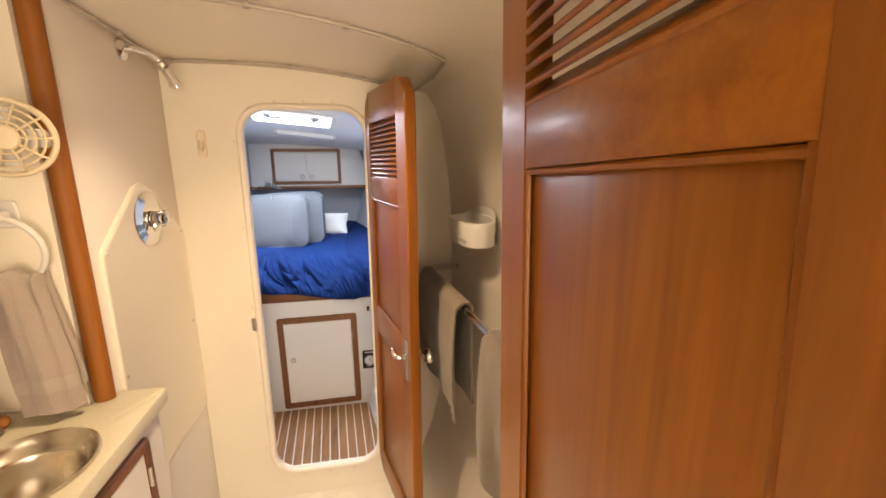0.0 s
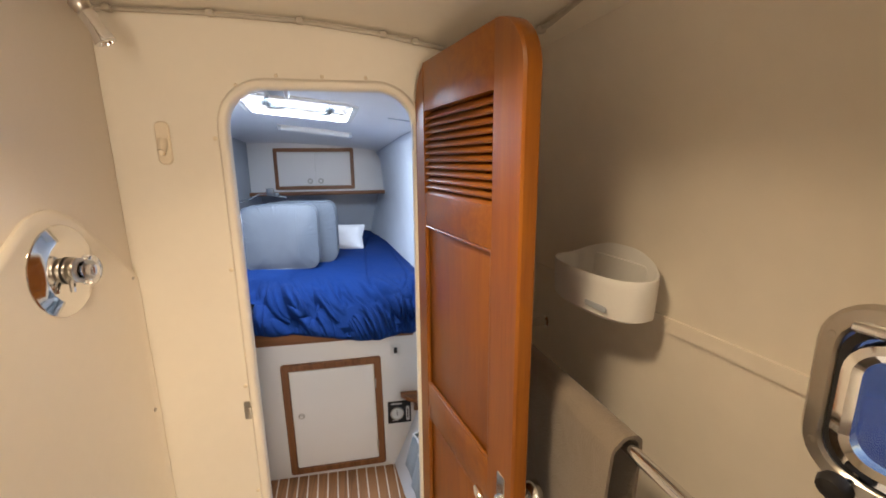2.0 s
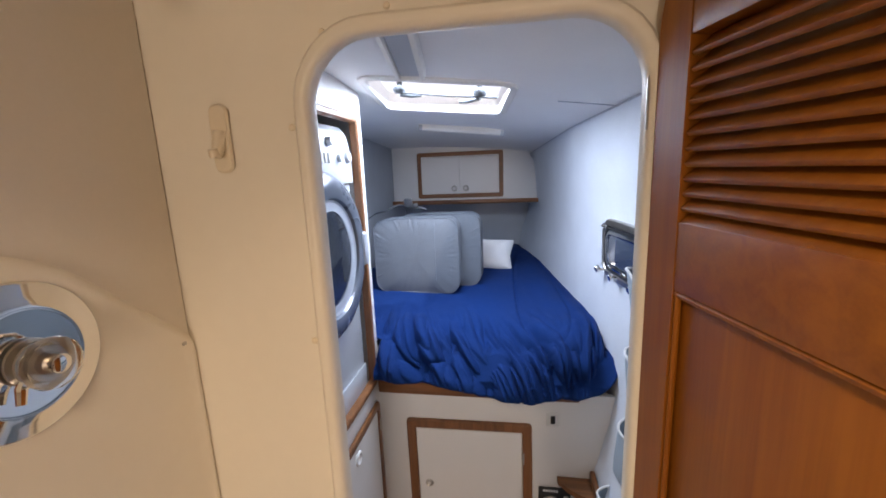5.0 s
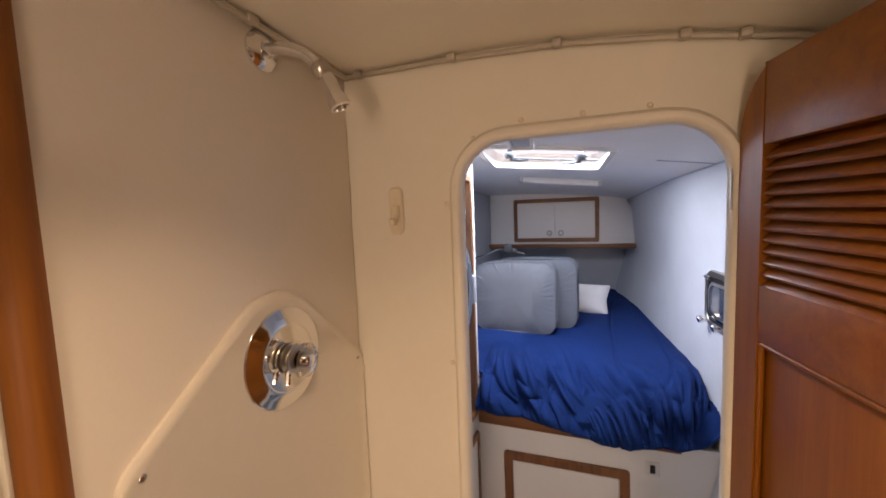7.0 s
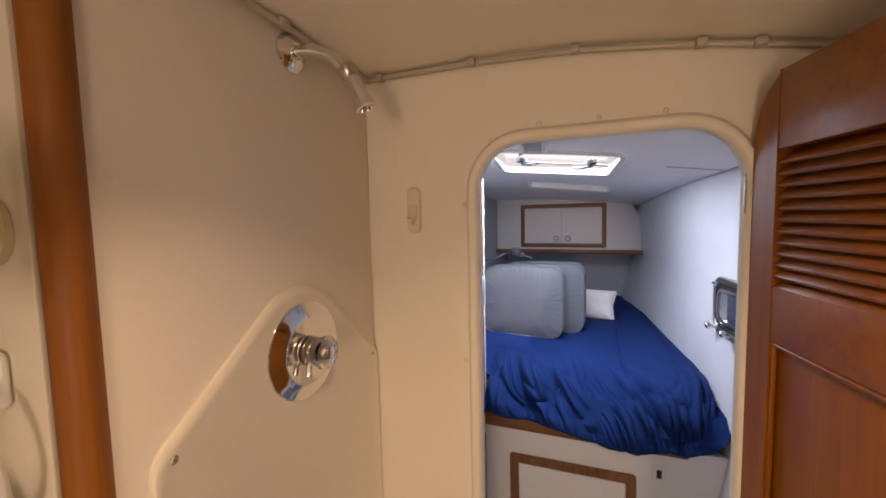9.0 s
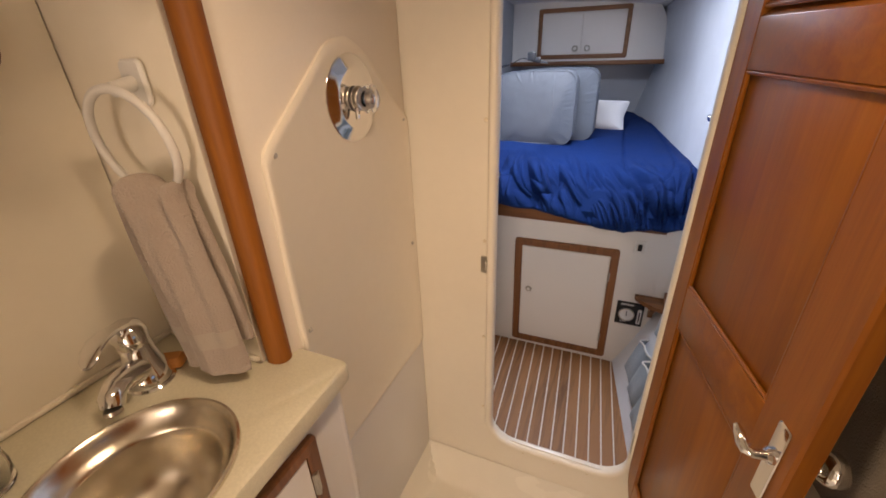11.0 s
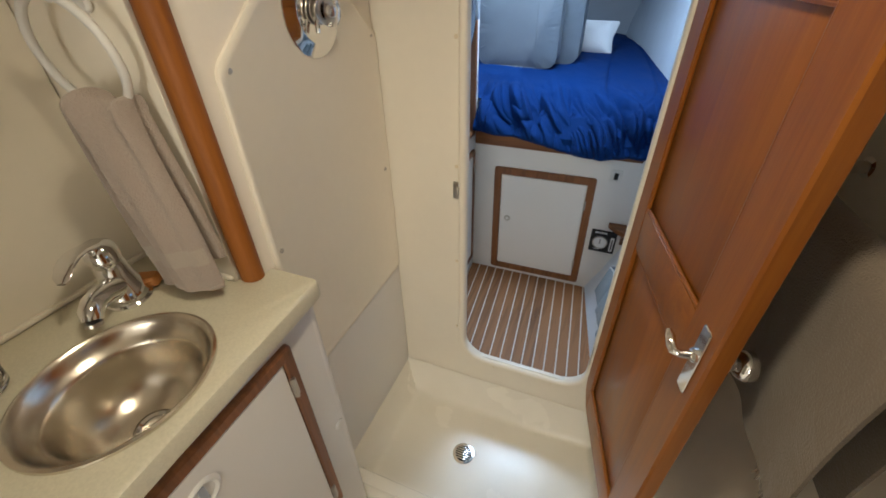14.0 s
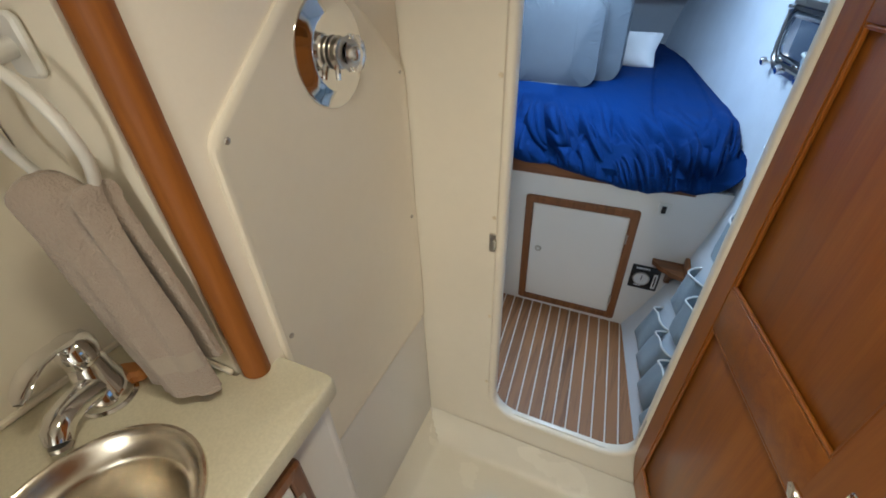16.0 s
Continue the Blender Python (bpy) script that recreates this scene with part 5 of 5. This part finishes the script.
def cushion(name, c, w, h, t, turn, label):
    m = Matrix.Translation(c) @ Matrix.Rotation(radians(turn), 4, "Z")
    ob = thing(name, c - Vector((0, 0, h / 2)), label, "cushion", "berth cushions")
    rng = random.Random(int(w * 1000))
    loops = []
    rings = []
    for i in range(11):
        s = 0.06 + 0.94 * math.sin(math.pi / 2 * i / 10)
        rings.append((s, -0.375 - 0.165 * (1 - ((s - 0.06) / 0.94) ** 3.5)))
    rings = rings + [(1.006, -0.2), (1.008, 0.0), (1.006, 0.2)] + [(s, -d) for s, d in rings[::-1]]
    for s, d in rings:
        lp = []
        for q, (u, v) in enumerate(rrect(w, h, 0.055, 8, 30)):
            pucker = (0.010 * noise.noise(Vector((q * 0.9, d * 3, w * 40))) + 0.002 * math.sin(2.3 * q + 5 * d)) * (1 if 0.80 < s else 0)
            soft = 0.004 * noise.noise(Vector((u * 9, v * 9, d * 5 + w))) * min(1, s)
            droop = 0.055 * max(0, -u / w - 0.12) * max(0, v / h + 0.1)
            lp.append(Vector((u * s * (1 + pucker), d * t * (1 + pucker * 6) + soft, (v - droop) * s * (1 + pucker))))
        loops.append(lp)
    part("cover", loft(loops), CUSHION, ob, m=m)
    for sgn in (-1, 1):
        part("piping", tube([Vector((u * 1.002, sgn * t * 0.375, (v - 0.055 * max(0, -u / w - 0.12) * max(0, v / h + 0.1)) * 1.002)) for u, v in rrect(w, h, 0.055, 8, 8)], 0.0032, 6, closed=True), CUSHION, ob, m=m)
    part("seam", tube([Vector((w * 0.24, -t * (0.535 - 0.10 * abs(z / 0.45) ** 4), z * h)) for z in (-0.45, -0.3, 0, 0.3, 0.45)], 0.0022, 6), CUSHION, ob, m=m)
    return ob


cushion("berth_cushion", Vector((-0.362, 2.95, 1.131)), 0.400, 0.350, 0.115, -3, "grey boxed berth cushion standing on edge on the duvet")
cushion("berth_cushion", Vector((-0.285, 3.075, 1.133)), 0.425, 0.350, 0.115, -3, "grey boxed berth cushion leaning behind another")
strap = thing("cushion_strap", (-0.42, 2.98, 1.30), "grey buckled strap lying over the cushions", "strap")
part("webbing", surface(lambda u, v: (-0.60 + 0.27 * u, 2.97 + 0.03 * u + 0.035 * v, 1.300 + 0.055 * math.sin(u * 2.6) + 0.006 * math.sin(u * 14 + v)), 24, 3, 0.004), WEBBING, strap)
part("buckle", merged(box(-0.425, -0.385, 2.972, 2.985, 1.352, 1.392, 0.005), box(-0.40, -0.36, 2.98, 2.995, 1.345, 1.368, 0.005)), mat("dark_grey_plastic", (0.035, 0.038, 0.045), 0.4), strap)

pillow = thing("pillow", (0.0, 3.42, 0.96), "small white cotton pillow on the berth", "pillow")
pl = []
for s, d in ((0.3, -0.5), (0.7, -0.46), (0.9, -0.3), (1.0, -0.06), (1.02, 0.0), (1.0, 0.06), (0.9, 0.3), (0.7, 0.46), (0.3, 0.5)):
    pl.append([Vector((u * s * (1 - 0.12 * (1 - abs(2 * v / 0.24)) * abs(2 * u / 0.30)), d * 0.085, v * s * (1 - 0.10 * (1 - abs(2 * u / 0.30)) * abs(2 * v / 0.24)))) for u, v in rrect(0.34, 0.18, 0.012, 3, 10)])
part("case", loft(pl), COTTON, pillow, m=Matrix.Translation((-0.085, 3.40, 1.036)) @ Matrix.Rotation(radians(-28), 4, "X") @ Matrix.Rotation(radians(4), 4, "Y"))

# ---- upper locker at the end of the cabin ----
UY = 3.945
upper = thing("upper_locker", (-0.25, UY, 1.30), "white upper locker with two teak framed doors", "cabinet")


def locker_side(z):
    return 0.250 - 0.10 * max(0, (z - 1.42) / 0.24) ** 2


part("front", loft([[(-0.755, y, z), (locker_side(z), y, z), (locker_side(z), y + 0.30, z), (-0.755, y + 0.30, z)] for z, y in ((1.306, UY), (1.40, UY), (1.48, UY), (1.56, UY), (1.62, UY), (1.665, UY), (1.71, UY))]), PANEL, upper)
uput = lambda u, v, d: Vector((-0.277 + u, UY - d, 1.4765 + v))
part("door_frame", rr_sweep(0.538, 0.258, 0.005, [(0.0, 0.0005), (0.0, 0.010), (0.003, 0.013), (0.023, 0.013), (0.027, 0.009), (0.0275, 0.0005)], uput, grow=0.25), TRIM_X, upper, "teak door surround")
for s in (-1, 1):
    d = part("door", slab(0.268, 0.246, 0.003, 0.0, 0.009, lambda u, v, dd: Vector((-0.277 + s * 0.1355 + u, UY - dd, 1.475 + v)), 0.002), PANEL, upper)
    part("ring_pull", rr_sweep(0.022, 0.022, 0.0108, [(0.0, 0.009), (0.001, 0.012), (0.005, 0.014), (0.009, 0.012), (0.010, 0.009)], lambda u, v, dd: Vector((-0.295 + 0.018 + s * 0.040 + u, UY - dd, 1.385 + v))), NICKEL, d, "nickel ring pull")
lsh = thing("berth_shelf", (-0.25, 3.92, 1.285), "teak edged shelf under the upper locker", "shelf")
part("board", box(-0.755, 0.215, 3.912, 4.255, 1.288, 1.304, 0.002), PANEL, lsh)
part("edge", box(-0.755, 0.255, 3.892, 3.9115, 1.280, 1.308, 0.004), TRIM_X, lsh)

# ---- ceiling fittings ----
hatch = thing("deck_hatch", (HATCH[0], HATCH[1], 1.76), "white framed deck hatch with a milky acrylic lid", "hatch", kind="structure")
hput = lambda u, v, d: Vector((*hatch_plan(u, v), cabin_ceiling(*hatch_plan(u, v)) - d))
part("frame", rr_sweep(0.405, 0.395, 0.03, [(0.0, -0.06), (0.0, 0.004), (0.003, 0.008), (0.022, 0.008), (0.027, 0.004), (0.028, -0.01), (0.028, -0.06)], hput, 8), WHITEP, hatch)
lid = part("lid", slab(0.415, 0.405, 0.03, -0.062, -0.054, hput, 0.001, 8), ACRYLIC, hatch)
lid.visible_shadow = False
for sx in (-0.11, 0.12):
    q = hput(sx, -0.155, 0.030)
    hd = part("dog", merged(lathe([(0.020, 0), (0.020, 0.010), (0.014, 0.018), (0.004, 0.02)], facing(q + Vector((0, 0, 0.018)), (0, 0, -1)), 18), tube([q, q + Vector((0, 0, 0.035))], 0.008, 8)), DOG, hatch)
    part("lever", tube([q + Vector((0, 0, -0.002)), q + Vector((-0.035 if sx > 0 else 0.03, 0.020 if sx > 0 else 0.016, -0.006)), q + Vector((-0.062 if sx > 0 else 0.056, 0.03, -0.004))], [0.007, 0.006, 0.005], 8), DOG, hd)
part("stay", tube([hput(-0.10, -0.165, 0.03), hput(0.02, -0.160, 0.032), hput(0.17, -0.165, 0.03)], 0.003, 6), DOG, hatch)
tub = thing("tube_light", (-0.15, 3.07, 1.69), "slim white tube light, unlit, on the ceiling", "lamp")
t0, t1 = Vector((-0.346, 3.02, 1.73)), Vector((0.040, 3.12, 1.684))
for a in (t0, t1):
    a.z = cabin_ceiling(a.x, a.y) - 0.014
part("tube", tube([t0, t1], 0.013, 12), WHITEP, tub)
part("base", tube([t0 + Vector((0, 0, 0.010)), t1 + Vector((0, 0, 0.010))], 0.011, 8), WHITEP, tub)
for a, b in ((t0, t1), (t1, t0)):
    part("end_cap", tube([a, a.lerp(b, 0.04)], 0.0155, 12), GREYP, tub)
fl = thing("ceiling_light", (-0.146, 1.975, 1.75), "flat aluminium ceiling light, unlit, with a grey lens", "lamp")
fput = lambda u, v, d: Vector((-0.146 + u - v * 0.14, 1.975 + v, cabin_ceiling(-0.146 + u, 1.975 + v) - d))
part("frame", rr_sweep(0.050, 0.37, 0.006, [(0.0, 0.001), (0.0, 0.026), (0.003, 0.030), (0.012, 0.028), (0.016, 0.018), (0.016, 0.001)], fput), WHITEP, fl)
part("lens", slab(0.049, 0.368, 0.005, 0.002, 0.022, fput, 0.002), GREYP, fl)
seam = solid("trim_ceiling_seam", surface(lambda u, v: (0.22 + 0.22 * u, 2.46 + 0.004 * v - 0.02 * u, cabin_ceiling(0.22 + 0.22 * u, 2.46) - 0.0025), 6, 1, 0.003), GREYP, "thin joint between ceiling panels", "trim")

def ceiling_joint():
    pts = []
    for i in range(24):
        y = 1.645 + 2.3 * i / 23
        x = hull_x(y, 1.7)
        for _ in range(4):
            x = hull_x(y, cabin_ceiling(x, y))
        pts.append((x - 0.001, y, cabin_ceiling(x, y) - 0.001))
    return pts


solid("trim_ceiling_joint", tube(ceiling_joint(), 0.0035, 6), GREYP, "grey bead where the ceiling meets the hull side", "trim")

# ---- washer and its cabinet ----
WX = -0.410
wc = thing("washer_cabinet", (WX - 0.2, 2.03, 0.03), "white built-in cabinet with teak trim round a washer", "cabinet")
ceilz = 1.79
part("carcass", merged(box(WX - 0.02, WX, 1.640, 1.735, 0.03, ceilz, 0.001), box(WX - 0.02, WX, 2.385, 2.412, 0.03, ceilz, 0.001), box(WX - 0.02, WX, 1.735, 2.385, 1.685, ceilz, 0.001), box(WX - 0.02, WX, 1.735, 2.385, 0.71, 0.785, 0.001), box(WX - 0.02, WX, 1.735, 2.385, 0.03, 0.10, 0.001)), PANEL, wc)
part("end_panel", box(-0.758, WX - 0.0005, 2.413, 2.430, 0.03, ceilz, 0.001), PANEL, wc)
part("deck", box(-0.758, WX - 0.021, 1.735, 2.385, 0.765, 0.784, 0.001), PANEL, wc)
wput = lambda y, z: (lambda u, v, d: Vector((WX + d, y + u, z + v)))
part("trim", rr_sweep(0.625, 0.880, 0.01, [(0.0, -0.015), (0.0, 0.006), (0.003, 0.009), (0.016, 0.009), (0.020, 0.005), (0.020, 0.0005), (0.020, -0.015)], wput(2.052, 1.238), grow=0.25), TRIM_Z, wc, "teak surround of the washer")
part("lower_frame", rr_sweep(0.600, 0.560, 0.006, [(0.0, 0.0005), (0.0, 0.008), (0.003, 0.011), (0.021, 0.011), (0.025, 0.007), (0.0255, 0.0005)], wput(2.060, 0.405), grow=0.25), TRIM_Z, wc, "teak door surround")
ld = part("lower_door", slab(0.594, 0.554, 0.004, 0.0005, 0.008, wput(2.060, 0.405), 0.002), PANEL, wc)
part("ring_pull", rr_sweep(0.026, 0.026, 0.0128, [(0.0, 0.008), (0.001, 0.011), (0.005, 0.0135), (0.010, 0.011), (0.011, 0.008)], wput(2.165, 0.640)), WHITEP, ld)
for z in (0.62, 0.18):
    part("hinge", tube([(WX + 0.011, 2.372, z - 0.022), (WX + 0.011, 2.372, z + 0.022)], 0.005, 8), NICKEL, wc)

washer = thing("washing_machine", (WX - 0.2, 2.052, 0.785), "silver-grey front-loading washer with a round glass door", "washing machine")
RX = WX - 0.020
part("body", box(-0.745, RX, 1.755, 2.350, 0.785, 1.490, 0.008), WASHER, washer)
ctl = part("control_panel", loft([[(RX - 0.05 + dx, y, z) for dx, z in ((0.0, 1.492), (0.058, 1.492), (0.060, 1.50), (0.057, 1.58), (0.048, 1.635), (0.028, 1.662), (-0.02, 1.670))] for y in (1.756, 1.764, 2.30, 2.335, 2.349)]), WASHER, washer)
for i in range(7):
    part("button", box(RX - 0.004, RX + 0.0125, 2.04 + 0.024 * i, 2.051 + 0.024 * i, 1.552, 1.580, 0.003, 2), WHITEP, ctl)
for y, z, r in ((2.255, 1.566, 0.012), (2.318, 1.570, 0.018), (2.20, 1.612, 0.013)):
    part("dial", lathe([(r, 0), (r, 0.009), (r * 0.85, 0.014), (r * 0.2, 0.015)], facing((RX + 0.004, y, z), (1, 0, 0.15)), 20), WASHER, ctl)
wm = facing((RX, 2.115, 1.295), (1, 0, 0))
ring_ = part("door_ring", lathe([(0.235, 0.0), (0.236, 0.010), (0.228, 0.026), (0.21, 0.040), (0.185, 0.046), (0.165, 0.040), (0.158, 0.028), (0.155, 0.015)], wm, 56), DOORRING, washer, "blue-grey rounded door ring")
part("door_seal", lathe([(0.162, 0.030), (0.158, 0.033), (0.150, 0.028), (0.146, 0.010), (0.145, 0.002)], wm, 48), GREYP, ring_)
part("door_glass", lathe([(0.150, 0.016), (0.13, 0.030), (0.10, 0.038), (0.05, 0.043), (0.002, 0.044)], wm, 48), SMOKED, ring_, "dark domed door glass")
part("door_handle", box(RX + 0.030, RX + 0.052, 2.300, 2.336, 1.232, 1.338, 0.010, 3), GREYP, ring_)
part("kick_plate", box(RX, RX + 0.006, 1.758, 2.347, 0.79, 0.876, 0.003), WASHER, washer)

# ---- hanging pockets on the hull side ----
org = thing("pocket_organizer", (0.40, 2.05, 0.2), "grey-blue canvas pocket organizer with white piping", "organizer")
part("backing", surface(lambda u, v: (hull_x(1.66 + 0.64 * u, 0.12 + 1.14 * v) - 0.004, 1.66 + 0.64 * u, 0.12 + 1.14 * v), 14, 20, 0.003, (1, 0, 0)), LINER, org)
for iz, ztop in enumerate((1.21, 0.985, 0.735, 0.50, 0.305)):
    for iy, yc in enumerate((2.235, 2.105, 1.975, 1.845)):
        rr = random.Random(iz * 7 + iy)
        loops = []
        hw, deep = 0.060, 0.055 + rr.uniform(-0.01, 0.015)
        drop = rr.uniform(-0.015, 0.015) - iy * 0.012
        for z, s in ((ztop - 0.17, 0.15), (ztop - 0.155, 0.45), (ztop - 0.11, 0.7), (ztop - 0.05, 0.88), (ztop, 1.0)):
            lp = []
            for k in range(17):
                a = math.pi * k / 16
                y = yc + hw * math.cos(a) * (1 + 0.05 * s)
                d = deep * s * math.sin(a) ** 0.8 * (1 + 0.12 * math.sin(3 * a + rr.uniform(0, 0.4)))
                zz = z + drop + 0.012 * math.sin(2 * a + iz) * s
                lp.append(Vector((hull_x(y, zz) - 0.006 - d, y, zz)))
            loops.append(lp)
        pk = part("pocket", loft(loops, close=False), POCKET, org)
        part("piping", tube(loops[-1], 0.0038, 6), PIPING, pk, "white piping")

# ---- teak planks of the cabin sole ----
floor = bpy.data.objects["floor"]
PITCH = 0.0459


def skewed(bm):
    for v in bm.verts:
        v.co.x -= 0.077 * (v.co.y - 2.41)
    return bm


for i in range(14):
    x1 = 0.184 - PITCH * i - 0.0030
    if x1 < -0.47:
        break
    x0 = x1 - (PITCH - 0.0060)
    part("plank", skewed(box(x0, x1, 1.640, 2.414, 0.028, 0.0345, 0.0012, 1)), PLANK, floor)
part("plank", skewed(box(0.187, 0.345, 1.640, 2.414, 0.028, 0.0345, 0.0012, 1)), PLANK, floor)
solid("trim_door_sill", box(-0.14, 0.19, 1.622, 1.637, 0.256, 0.262, 0.002), PAN, "white sill lip in the doorway", "sill")
